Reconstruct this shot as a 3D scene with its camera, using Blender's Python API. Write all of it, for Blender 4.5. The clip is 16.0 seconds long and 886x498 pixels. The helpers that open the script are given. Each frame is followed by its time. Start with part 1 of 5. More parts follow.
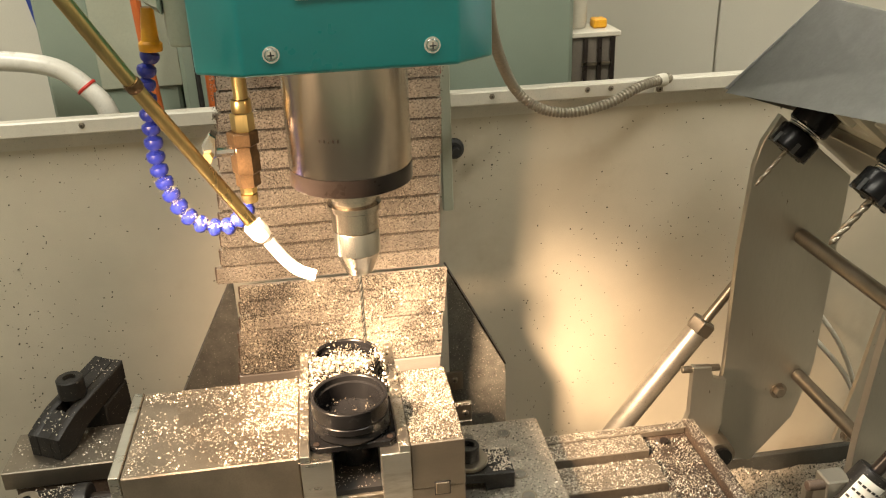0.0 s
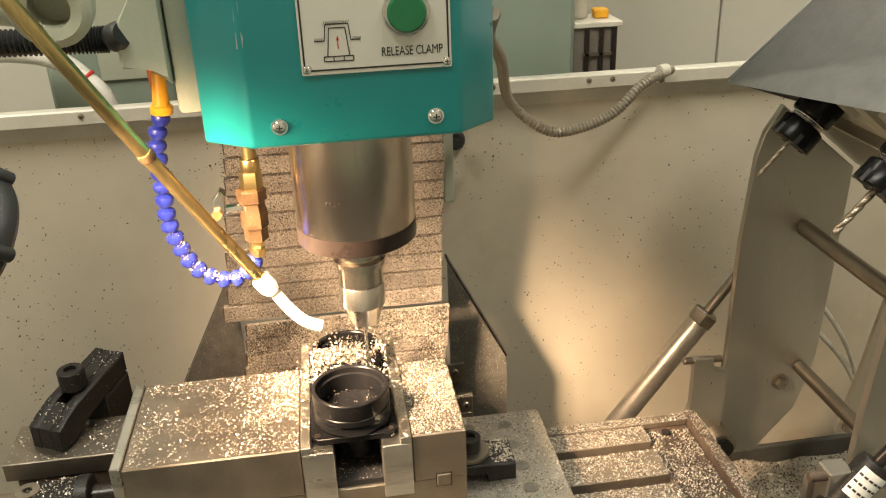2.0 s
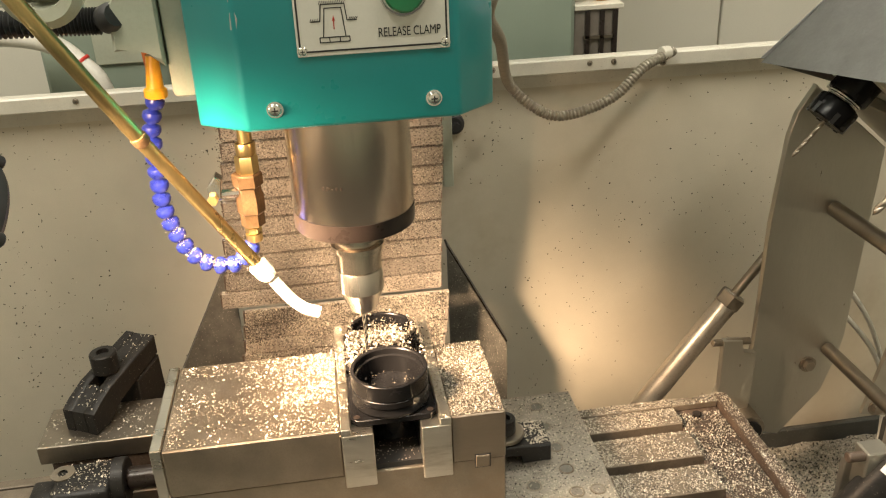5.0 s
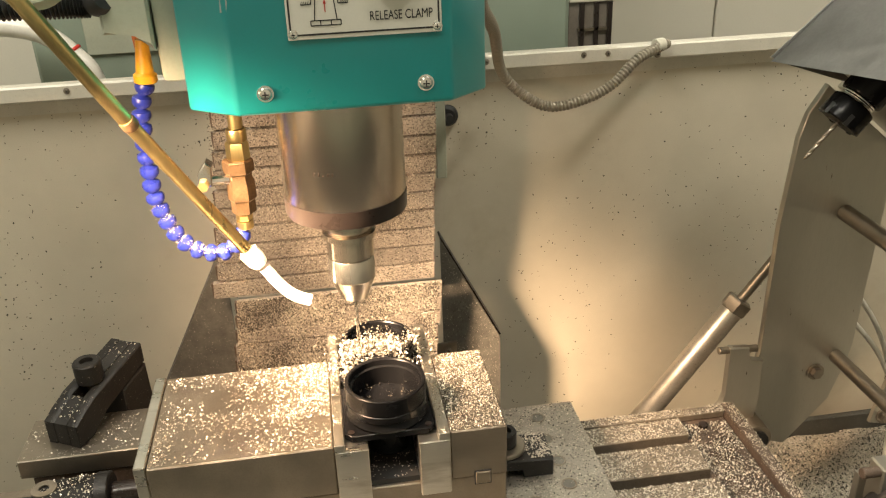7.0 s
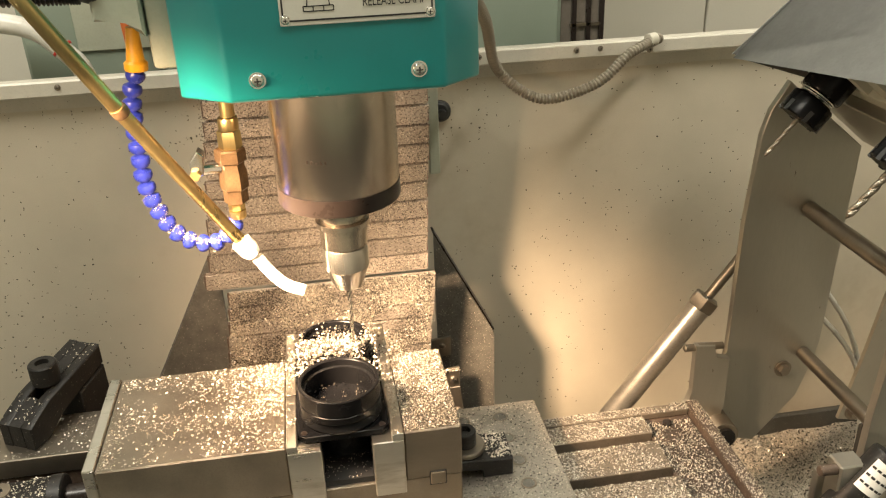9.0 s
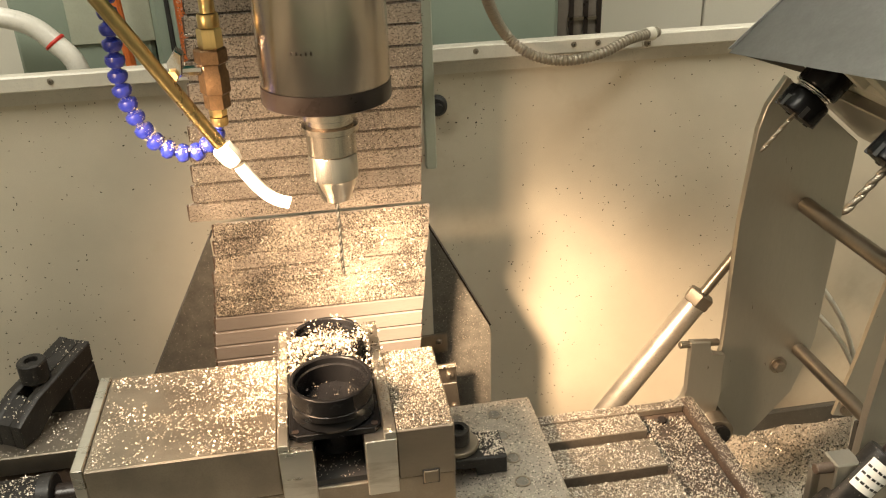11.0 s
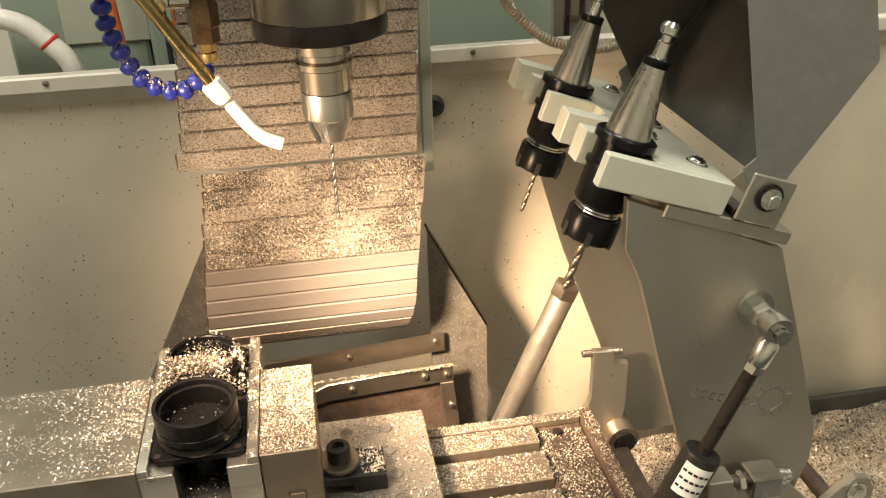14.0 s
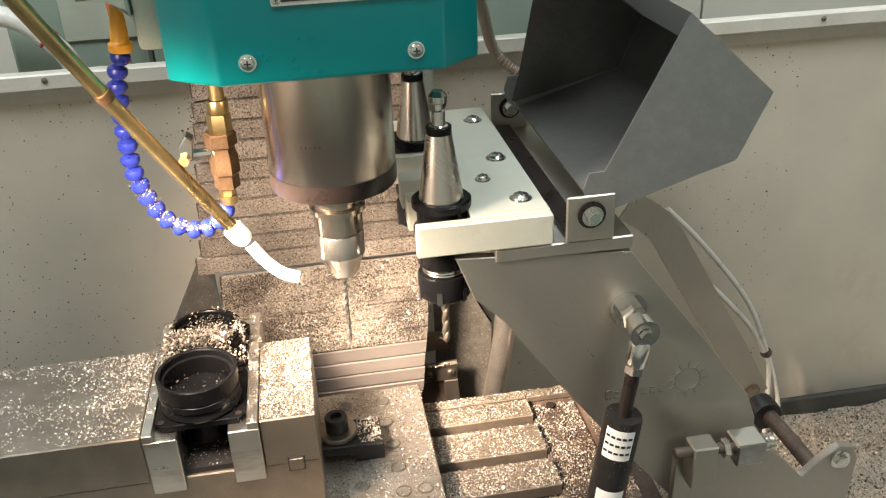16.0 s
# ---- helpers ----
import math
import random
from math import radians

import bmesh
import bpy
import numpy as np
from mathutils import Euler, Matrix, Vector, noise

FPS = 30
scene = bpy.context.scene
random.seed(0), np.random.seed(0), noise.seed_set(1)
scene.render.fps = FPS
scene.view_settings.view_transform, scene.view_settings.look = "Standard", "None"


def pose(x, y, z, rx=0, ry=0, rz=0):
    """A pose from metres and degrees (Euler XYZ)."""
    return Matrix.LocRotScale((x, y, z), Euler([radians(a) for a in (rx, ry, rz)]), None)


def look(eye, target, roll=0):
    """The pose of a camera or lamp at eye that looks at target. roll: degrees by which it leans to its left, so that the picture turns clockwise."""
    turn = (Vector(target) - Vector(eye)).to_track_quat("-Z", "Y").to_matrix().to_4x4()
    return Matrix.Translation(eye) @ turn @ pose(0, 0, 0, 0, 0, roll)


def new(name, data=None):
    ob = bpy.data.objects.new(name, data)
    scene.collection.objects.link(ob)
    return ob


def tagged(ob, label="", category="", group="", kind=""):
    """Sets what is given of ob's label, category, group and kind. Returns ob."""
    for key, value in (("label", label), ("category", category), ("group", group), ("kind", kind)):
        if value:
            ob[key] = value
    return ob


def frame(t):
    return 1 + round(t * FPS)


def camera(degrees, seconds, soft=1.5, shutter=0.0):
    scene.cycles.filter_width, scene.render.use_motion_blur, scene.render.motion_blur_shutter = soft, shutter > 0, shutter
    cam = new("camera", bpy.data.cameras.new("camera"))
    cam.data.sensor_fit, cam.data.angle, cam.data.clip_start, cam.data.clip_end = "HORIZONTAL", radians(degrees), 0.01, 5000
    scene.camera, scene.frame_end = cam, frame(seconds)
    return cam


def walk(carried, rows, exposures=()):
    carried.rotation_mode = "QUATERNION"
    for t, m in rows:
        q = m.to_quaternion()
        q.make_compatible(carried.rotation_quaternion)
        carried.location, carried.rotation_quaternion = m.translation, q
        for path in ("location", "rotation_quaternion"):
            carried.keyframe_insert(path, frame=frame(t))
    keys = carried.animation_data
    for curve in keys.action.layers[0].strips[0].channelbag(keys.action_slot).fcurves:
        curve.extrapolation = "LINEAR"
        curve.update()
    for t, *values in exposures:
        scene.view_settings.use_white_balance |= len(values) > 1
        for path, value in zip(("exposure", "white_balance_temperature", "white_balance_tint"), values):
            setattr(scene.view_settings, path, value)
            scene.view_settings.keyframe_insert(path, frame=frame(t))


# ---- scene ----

DEGREES = 54.43
cam = camera(DEGREES, 16.0, 1.15)
PATH = [
    (0.0, look((-0.0229, -0.6711, 0.5598), (0.0986, 0.2334, 0.1510), -2.08)),
    (0.5, look((-0.0225, -0.6700, 0.5586), (0.0976, 0.2345, 0.1494), -2.04)),
    (1.0, look((-0.0203, -0.6698, 0.5580), (0.0979, 0.2343, 0.1474), -2.17)),
    (1.5, look((-0.0203, -0.6698, 0.5604), (0.0979, 0.2319, 0.1447), -2.26)),
    (2.0, look((-0.0220, -0.6677, 0.5583), (0.0972, 0.2332, 0.1408), -2.16)),
    (2.5, look((-0.0217, -0.6641, 0.5559), (0.0996, 0.2356, 0.1367), -2.09)),
    (3.0, look((-0.0217, -0.6616, 0.5545), (0.0993, 0.2378, 0.1344), -2.16)),
    (3.5, look((-0.0210, -0.6605, 0.5559), (0.0965, 0.2382, 0.1333), -2.34)),
    (4.0, look((-0.0186, -0.6606, 0.5558), (0.0967, 0.2366, 0.1295), -2.46)),
    (6.5, look((-0.0219, -0.6606, 0.5450), (0.0998, 0.2327, 0.1123), -2.12)),
    (7.0, look((-0.0174, -0.6603, 0.5452), (0.1047, 0.2321, 0.1109), -2.08)),
    (7.5, look((-0.0138, -0.6573, 0.5436), (0.1097, 0.2331, 0.1056), -2.19)),
    (8.0, look((-0.0152, -0.6573, 0.5439), (0.1122, 0.2321, 0.1048), -2.21)),
    (8.5, look((-0.0184, -0.6578, 0.5419), (0.1134, 0.2316, 0.1043), -2.10)),
    (9.0, look((-0.0192, -0.6603, 0.5435), (0.1117, 0.2292, 0.1058), -2.09)),
    (11.5, look((-0.0191, -0.6526, 0.5417), (0.1189, 0.2302, 0.0928), -1.89)),
    (12.0, look((-0.0208, -0.6511, 0.5481), (0.1216, 0.2268, 0.0911), -1.85)),
    (12.5, look((-0.0234, -0.6482, 0.5602), (0.1208, 0.2250, 0.0948), -1.62)),
    (13.0, look((-0.0235, -0.6454, 0.5606), (0.1219, 0.2265, 0.0931), -1.57)),
    (13.5, look((-0.0253, -0.6453, 0.5651), (0.1200, 0.2267, 0.0977), -1.60)),
    (14.0, look((-0.0256, -0.6447, 0.5681), (0.1186, 0.2282, 0.1021), -1.67)),
    (14.5, look((-0.0272, -0.6379, 0.5664), (0.1164, 0.2359, 0.1019), -1.50)),
    (15.0, look((-0.0243, -0.6381, 0.5631), (0.1173, 0.2361, 0.0986), -1.57)),
    (15.5, look((-0.0182, -0.6355, 0.5605), (0.1173, 0.2390, 0.0950), -2.06)),
    (16.0, look((-0.0197, -0.6374, 0.5612), (0.1161, 0.2361, 0.0937), -2.23)),
]
# the picture turns cooler when the changer swings out
EXPOSURES = [(0, 0.0, 6500, 10), (13.2, 0.0, 6500, 10), (13.5, -0.06, 5950, 10), (14.05, -0.05, 6350, 10), (14.5, -0.15, 5200, 11), (15.0, -0.12, 4950, 12), (15.5, -0.08, 4850, 10), (16.0, -0.06, 5350, 10)]
walk(cam, PATH, EXPOSURES)

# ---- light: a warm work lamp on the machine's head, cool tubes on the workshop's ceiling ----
world = bpy.data.worlds.new("workshop")
scene.world = world
world.use_nodes = True
world.node_tree.nodes["Background"].inputs[0].default_value = (0.95, 1.0, 0.86, 1)
world.node_tree.nodes["Background"].inputs[1].default_value = 0.3

LAMP_AT, BEAM = (-0.205, -0.125, 0.382), (0.39, 0.36, -0.27)
spot = bpy.data.lights.new("work_lamp_light", "SPOT")
spot.energy, spot.color, spot.shadow_soft_size = 27, (1.0, 0.67, 0.41), 0.05
spot.spot_size, spot.spot_blend = radians(100), 1.0
new("work_lamp_light", spot).matrix_basis = look(LAMP_AT, BEAM)
core = bpy.data.lights.new("work_lamp_core", "SPOT")
core.energy, core.color, core.shadow_soft_size = 140, (1.0, 0.7, 0.44), 0.052
core.spot_size, core.spot_blend = radians(43), 1.0
new("work_lamp_core", core).matrix_basis = look(LAMP_AT, BEAM)

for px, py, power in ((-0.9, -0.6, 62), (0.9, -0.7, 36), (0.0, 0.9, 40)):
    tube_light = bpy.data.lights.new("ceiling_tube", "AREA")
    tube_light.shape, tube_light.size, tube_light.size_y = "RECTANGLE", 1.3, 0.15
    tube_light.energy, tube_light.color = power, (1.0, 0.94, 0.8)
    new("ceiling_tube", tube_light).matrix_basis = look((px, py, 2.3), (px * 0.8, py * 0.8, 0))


# ---- materials ----
def material(name, colour, rough=0.5, metal=0.0, vary=0.15, scale=40.0, grain=400.0, bump=0.05, stretch=(1, 1, 1),
             specks=0.0, speck_colour=(0.05, 0.04, 0.03), speck_scale=500.0, stain=0.0, stain_colour=(0.2, 0.16, 0.1), rvary=0.12, coat=0.0, spec=0.5, each=0.0):
    """Colour varied at two scales, with grain bump; specks and stains have shapes of their own."""
    m = bpy.data.materials.new(name)
    m.use_nodes = True
    nt = m.node_tree
    n, l = nt.nodes, nt.links
    b = n["Principled BSDF"]
    co = n.new("ShaderNodeTexCoord")
    mp = n.new("ShaderNodeMapping")
    mp.inputs["Scale"].default_value = stretch
    l.new(co.outputs["Object"], mp.inputs["Vector"])

    def noise_at(s, detail=4.0, rough_=0.6):
        t = n.new("ShaderNodeTexNoise")
        t.inputs["Scale"].default_value, t.inputs["Detail"].default_value, t.inputs["Roughness"].default_value = s, detail, rough_
        l.new(mp.outputs["Vector"], t.inputs["Vector"])
        return t.outputs["Fac"]

    def ramp(src, a, c):
        r = n.new("ShaderNodeMapRange")
        r.inputs["From Min"].default_value, r.inputs["From Max"].default_value = a, c
        l.new(src, r.inputs["Value"])
        return r.outputs["Result"]

    def mix(fac, a, c):
        x = n.new("ShaderNodeMix")
        x.data_type = "RGBA"
        l.new(fac, x.inputs["Factor"])
        for sock, v in ((x.inputs["A"], a), (x.inputs["B"], c)):
            if isinstance(v, tuple):
                sock.default_value = (*v, 1)
            else:
                l.new(v, sock)
        return x.outputs["Result"]

    big, fine = noise_at(scale), noise_at(grain, 2.0)
    lo = tuple(c * (1 - vary) for c in colour)
    hi = tuple(min(c * (1 + vary), 1) for c in colour)
    col = mix(ramp(big, 0.3, 0.7), lo, hi)
    col = mix(ramp(fine, 0.45, 1.1), col, tuple(c * (1 - vary * 1.5) for c in colour))
    if stain:
        col = mix(ramp(noise_at(scale * 0.35, 6.0, 0.7), 0.62 - stain * 0.2, 0.75), col, stain_colour)
    if specks:
        col = mix(ramp(noise_at(speck_scale, 3.0, 0.7), 0.72 - specks * 0.3, 0.76 - specks * 0.3), col, speck_colour)
    if each:
        info, hsv = n.new("ShaderNodeObjectInfo"), n.new("ShaderNodeHueSaturation")
        tone = n.new("ShaderNodeMapRange")
        tone.inputs["To Min"].default_value, tone.inputs["To Max"].default_value = 1 - each, 1 + each
        l.new(info.outputs["Random"], tone.inputs["Value"])
        l.new(tone.outputs["Result"], hsv.inputs["Value"])
        l.new(col, hsv.inputs["Color"])
        col = hsv.outputs["Color"]
    l.new(col, b.inputs["Base Color"])
    r = n.new("ShaderNodeMapRange")
    r.inputs["To Min"].default_value, r.inputs["To Max"].default_value = max(rough - rvary, 0.03), min(rough + rvary, 1)
    l.new(big, r.inputs["Value"])
    l.new(r.outputs["Result"], b.inputs["Roughness"])
    b.inputs["Metallic"].default_value = metal
    b.inputs["Specular IOR Level"].default_value = spec
    b.inputs["Coat Weight"].default_value = coat
    bp = n.new("ShaderNodeBump")
    bp.inputs["Strength"].default_value, bp.inputs["Distance"].default_value = min(bump * 4, 1), 0.0006
    l.new(fine, bp.inputs["Height"])
    l.new(bp.outputs["Normal"], b.inputs["Normal"])
    return m


WALL = material("beige_paint", (0.52, 0.47, 0.37), 0.42, vary=0.08, scale=9, grain=700, bump=0.03, stain=0.25, stain_colour=(0.42, 0.36, 0.26))
RAIL = material("rail_paint", (0.56, 0.53, 0.45), 0.38, vary=0.1, scale=20, specks=0.14)
ROOM = material("cream_panel", (0.66, 0.63, 0.55), 0.6, vary=0.04, scale=3, grain=300)
CABINET = material("grey_green_paint", (0.24, 0.29, 0.235), 0.4, vary=0.07, scale=6, grain=500)
CASTING = material("grey_green_casting", (0.36, 0.38, 0.3), 0.45, vary=0.08, scale=18, grain=350, bump=0.08)
TEAL = material("teal_enamel", (0.007, 0.2, 0.206), 0.3, vary=0.05, scale=20, grain=900, bump=0.012, coat=0.3)
CHIPPED = material("bare_primer", (0.3, 0.3, 0.27), 0.6, vary=0.2, scale=200)
STEEL = material("machined_steel", (0.27, 0.235, 0.19), 0.36, 0.9, vary=0.14, scale=30, grain=700, stain=0.3, stain_colour=(0.25, 0.2, 0.145), bump=0.03)
GROUND = material("ground_steel", (0.56, 0.53, 0.48), 0.27, 1.0, vary=0.06, scale=30, grain=500, stretch=(1, 1, 0.05), bump=0.01, rvary=0.05)
BRUSHED = material("turned_steel", (0.47, 0.415, 0.35), 0.25, 1.0, vary=0.14, scale=18, grain=700, stretch=(1, 1, 0.03), bump=0.0, rvary=0.04)
DARKSTEEL = material("dark_steel", (0.02, 0.015, 0.013), 0.3, 0.0, vary=0.25, scale=50, bump=0.03, spec=0.3)
BLACKOX = material("black_oxide", (0.016, 0.015, 0.014), 0.42, 0.0, vary=0.35, scale=60, specks=0.2, speck_colour=(0.26, 0.23, 0.19), speck_scale=420, bump=0.1, spec=0.25)
ANODISED = material("black_anodised", (0.006, 0.006, 0.0065), 0.26, 0.0, vary=0.2, scale=50, bump=0.02, spec=0.12, rvary=0.05)
ALU = material("milled_aluminium", (0.62, 0.6, 0.55), 0.3, 1.0, vary=0.06, scale=60, grain=800, stretch=(0.2, 1, 1), stain=0.25, stain_colour=(0.3, 0.27, 0.22), bump=0.03)
SLAT = material("aluminium_slat", (0.3, 0.262, 0.22), 0.45, 0.35, vary=0.25, scale=45, grain=900, stretch=(0.6, 1, 1), specks=0.6, speck_colour=(0.12, 0.098, 0.075), speck_scale=520, bump=0.12, each=0.12)
SLATCLEAN = material("clean_slat", (0.26, 0.23, 0.205), 0.42, 0.35, vary=0.08, scale=35, grain=600, stretch=(0.2, 1, 1), bump=0.03, each=0.08)
OILED = material("oiled_steel", (0.22, 0.19, 0.15), 0.38, 0.85, vary=0.08, scale=45, grain=500, stretch=(0.3, 1, 1), stain=0.2, stain_colour=(0.2, 0.165, 0.12), bump=0.02)
REDEDGE = material("red_seal", (0.2, 0.016, 0.02), 0.55, vary=0.35)
PLATE = material("stainless_plate", (0.43, 0.41, 0.355), 0.42, 0.92, vary=0.06, scale=14, grain=500, stretch=(1, 1, 0.2), bump=0.03, specks=0.03, speck_colour=(0.08, 0.06, 0.05), speck_scale=160)
HOOD = material("galvanised_sheet", (0.31, 0.31, 0.3), 0.4, 0.7, vary=0.09, scale=60, grain=320, bump=0.05)
# stained sheet; the hood's dark inner reflections are put into its colour
HOODSHADE = material("shaded_hood_sheet", (0.12, 0.115, 0.105), 0.4, 0.4, vary=0.25, scale=16, grain=300, stain=0.3, stain_colour=(0.1, 0.085, 0.07), bump=0.04)
DUSTY = material("dusty_bright_steel", (0.5, 0.46, 0.4), 0.36, 0.85, vary=0.15, scale=40, specks=0.3, speck_colour=(0.25, 0.21, 0.16), speck_scale=480, bump=0.06)
GUSSET = material("dusty_dark_steel", (0.14, 0.13, 0.11), 0.5, 0.3, vary=0.25, scale=60, specks=0.25, speck_colour=(0.4, 0.36, 0.3), speck_scale=450, bump=0.06)
TABLE = material("cast_table", (0.2, 0.165, 0.125), 0.5, 0.55, vary=0.2, scale=45, grain=420, specks=0.25, speck_colour=(0.1, 0.08, 0.06), bump=0.12)
RUST = material("oily_iron", (0.085, 0.06, 0.044), 0.52, 0.2, vary=0.35, scale=60, specks=0.3, speck_colour=(0.3, 0.26, 0.21), bump=0.15)
# table iron with the shade inside the T-slots put into its colour
SLOTSHADE = material("shaded_slot", (0.03, 0.021, 0.015), 0.5, 0.0, vary=0.3, scale=60, specks=0.12, speck_colour=(0.2, 0.17, 0.13), bump=0.1, spec=0.25)
RISER = material("riser_steel", (0.34, 0.31, 0.265), 0.4, 0.8, vary=0.15, scale=50, grain=500, specks=0.3, speck_colour=(0.12, 0.1, 0.08), bump=0.08)
CHIPS = material("aluminium_chip", (0.52, 0.465, 0.38), 0.38, 0.55, vary=0.4, scale=300)
CHIPSDARK = material("dark_chip", (0.065, 0.056, 0.045), 0.5, 0.0, vary=0.5, scale=300, spec=0.3)
CHIPBED = material("chip_bed", (0.42, 0.375, 0.305), 0.5, 0.35, vary=0.35, scale=260, grain=700, specks=0.45, speck_colour=(0.06, 0.05, 0.04), speck_scale=380, bump=0.25)
BASE = material("oily_base", (0.055, 0.054, 0.048), 0.45, 0.1, vary=0.3, scale=20, specks=0.2, speck_colour=(0.3, 0.27, 0.22))
NYLON = material("white_nylon", (0.5, 0.505, 0.415), 0.34, vary=0.05, scale=30, grain=400, bump=0.02, stain=0.15, stain_colour=(0.4, 0.39, 0.3))
BRASS = material("brass", (0.6, 0.45, 0.2), 0.3, 1.0, vary=0.15, scale=40, stretch=(1, 1, 0.2), bump=0.03)
OLDBRASS = material("tarnished_brass", (0.13, 0.08, 0.04), 0.42, 0.7, vary=0.35, scale=90, bump=0.1)
BLUE = material("blue_plastic", (0.016, 0.026, 0.24), 0.3, vary=0.2, scale=80, specks=0.12, speck_colour=(0.5, 0.45, 0.4), speck_scale=700)
ORANGE = material("orange_plastic", (0.5, 0.12, 0.025), 0.4, vary=0.1)
YELLOW = material("yellow_plastic", (0.75, 0.36, 0.015), 0.4, vary=0.1)
WHITE = material("white_tape", (0.85, 0.83, 0.78), 0.55, vary=0.05, scale=120, bump=0.1)
RUBBER = material("black_rubber", (0.015, 0.015, 0.015), 0.5, vary=0.3, scale=60)
CONDUIT = material("grey_conduit", (0.26, 0.23, 0.18), 0.45, 0.3, vary=0.15, scale=90)
CLEAR = material("clear_hose", (0.62, 0.6, 0.54), 0.3, vary=0.1, scale=40)
SIGN = material("silver_sign", (0.62, 0.61, 0.55), 0.35, 0.4, vary=0.03, scale=20, grain=500)
# black for print, and for shade in recesses and between the jaws
INKSHADE = material("black_ink_and_shade", (0.015, 0.015, 0.015), 0.5, vary=0.1)
REDINK = material("red_ink", (0.5, 0.03, 0.02), 0.5, vary=0.1)
GREEN = material("green_button", (0.01, 0.14, 0.05), 0.35, vary=0.1)
CHROME = material("bright_steel", (0.72, 0.71, 0.68), 0.18, 1.0, vary=0.06, scale=80, bump=0.02)
LABEL = material("paper_label", (0.75, 0.74, 0.7), 0.5, vary=0.06)
STRIPE = material("blue_stripe", (0.03, 0.06, 0.3), 0.5, vary=0.05)
SMOKED = material("smoked_box", (0.16, 0.14, 0.12), 0.2, vary=0.15, scale=30)

lens = bpy.data.materials.new("lamp_lens")
lens.use_nodes = True
lens.node_tree.nodes["Principled BSDF"].inputs["Base Color"].default_value = (0.42, 0.41, 0.37, 1)
lens.node_tree.nodes["Principled BSDF"].inputs["Emission Color"].default_value = (1.0, 0.85, 0.6, 1)
lens.node_tree.nodes["Principled BSDF"].inputs["Emission Strength"].default_value = 0.06


# ---- shapes ----
def box(bm, a, b, bevel=0.0, seg=1, m=None):
    """An axis-aligned box from corner a to corner b."""
    r = bmesh.ops.create_cube(bm, size=1.0)["verts"]
    for v in r:
        v.co = Vector([(a[i] + b[i]) / 2 + v.co[i] * (b[i] - a[i]) for i in range(3)])
    if bevel:
        edges = list({e for v in r for e in v.link_edges})
        r2 = bmesh.ops.bevel(bm, geom=edges, offset=bevel, segments=seg, affect="EDGES", profile=0.5)
        r = list({v for f in r2["faces"] for v in f.verts} | {v for v in r if v.is_valid})
    if m is not None:
        bmesh.ops.transform(bm, matrix=m, verts=[v for v in r if v.is_valid])
    return bm


def lathe(bm, profile, n=32, m=None, cap=True):
    """A turned body round z from (radius, height) pairs."""
    rings = []
    made = []
    for r, z in profile:
        ring = [bm.verts.new((r * math.cos(2 * math.pi * i / n), r * math.sin(2 * math.pi * i / n), z)) for i in range(n)]
        rings.append(ring)
        made += ring
    for a, b in zip(rings, rings[1:]):
        for i in range(n):
            f = bm.faces.new((a[i], a[(i + 1) % n], b[(i + 1) % n], b[i]))
            f.smooth = True
    if cap:
        bm.faces.new(list(reversed(rings[0])))
        bm.faces.new(rings[-1])
    if m is not None:
        bmesh.ops.transform(bm, matrix=m, verts=made)
    return bm


def along(a, b):
    """The pose that carries z from the origin onto the line from a to b."""
    a, b = Vector(a), Vector(b)
    return Matrix.Translation(a) @ (b - a).to_track_quat("Z", "Y").to_matrix().to_4x4()


def rod(bm, a, b, r, n=16, r2=None):
    """A round bar from a to b."""
    length = (Vector(b) - Vector(a)).length
    c = min(r * 0.15, length * 0.2)
    r2 = r if r2 is None else r2
    return lathe(bm, [(r - c, 0), (r, c), (r2, length - c), (r2 - c, length)], n, along(a, b))


def tube(bm, points, r, n=10, ripple=0.0):
    """A bent tube through the points; ripple: rings stand proud at every second point."""
    pts = [Vector(p) for p in points]
    rings = []
    side = Vector((0.3, 0.9, 0.2))
    for i, p in enumerate(pts):
        d = (pts[min(i + 1, len(pts) - 1)] - pts[max(i - 1, 0)]).normalized()
        u = (side - d * side.dot(d)).normalized()
        w = d.cross(u)
        side = u
        q = r * (1 + (ripple if i % 2 else -ripple))
        rings.append([bm.verts.new(p + u * q * math.cos(2 * math.pi * k / n) + w * q * math.sin(2 * math.pi * k / n)) for k in range(n)])
    for a, b in zip(rings, rings[1:]):
        for k in range(n):
            f = bm.faces.new((a[k], a[(k + 1) % n], b[(k + 1) % n], b[k]))
            f.smooth = True
    bm.faces.new(list(reversed(rings[0])))
    bm.faces.new(rings[-1])
    return bm


def curve_points(ctrl, n):
    """n points on a smooth line through the control points."""
    c = [Vector(p) for p in ctrl]
    out = []
    for i in range(n):
        s = i / (n - 1) * (len(c) - 1)
        k = min(int(s), len(c) - 2)
        t = s - k
        p0, p1, p2, p3 = c[max(k - 1, 0)], c[k], c[k + 1], c[min(k + 2, len(c) - 1)]
        out.append(0.5 * (2 * p1 + (p2 - p0) * t + (2 * p0 - 5 * p1 + 4 * p2 - p3) * t * t + (3 * p1 - p0 - 3 * p2 + p3) * t * t * t))
    return out


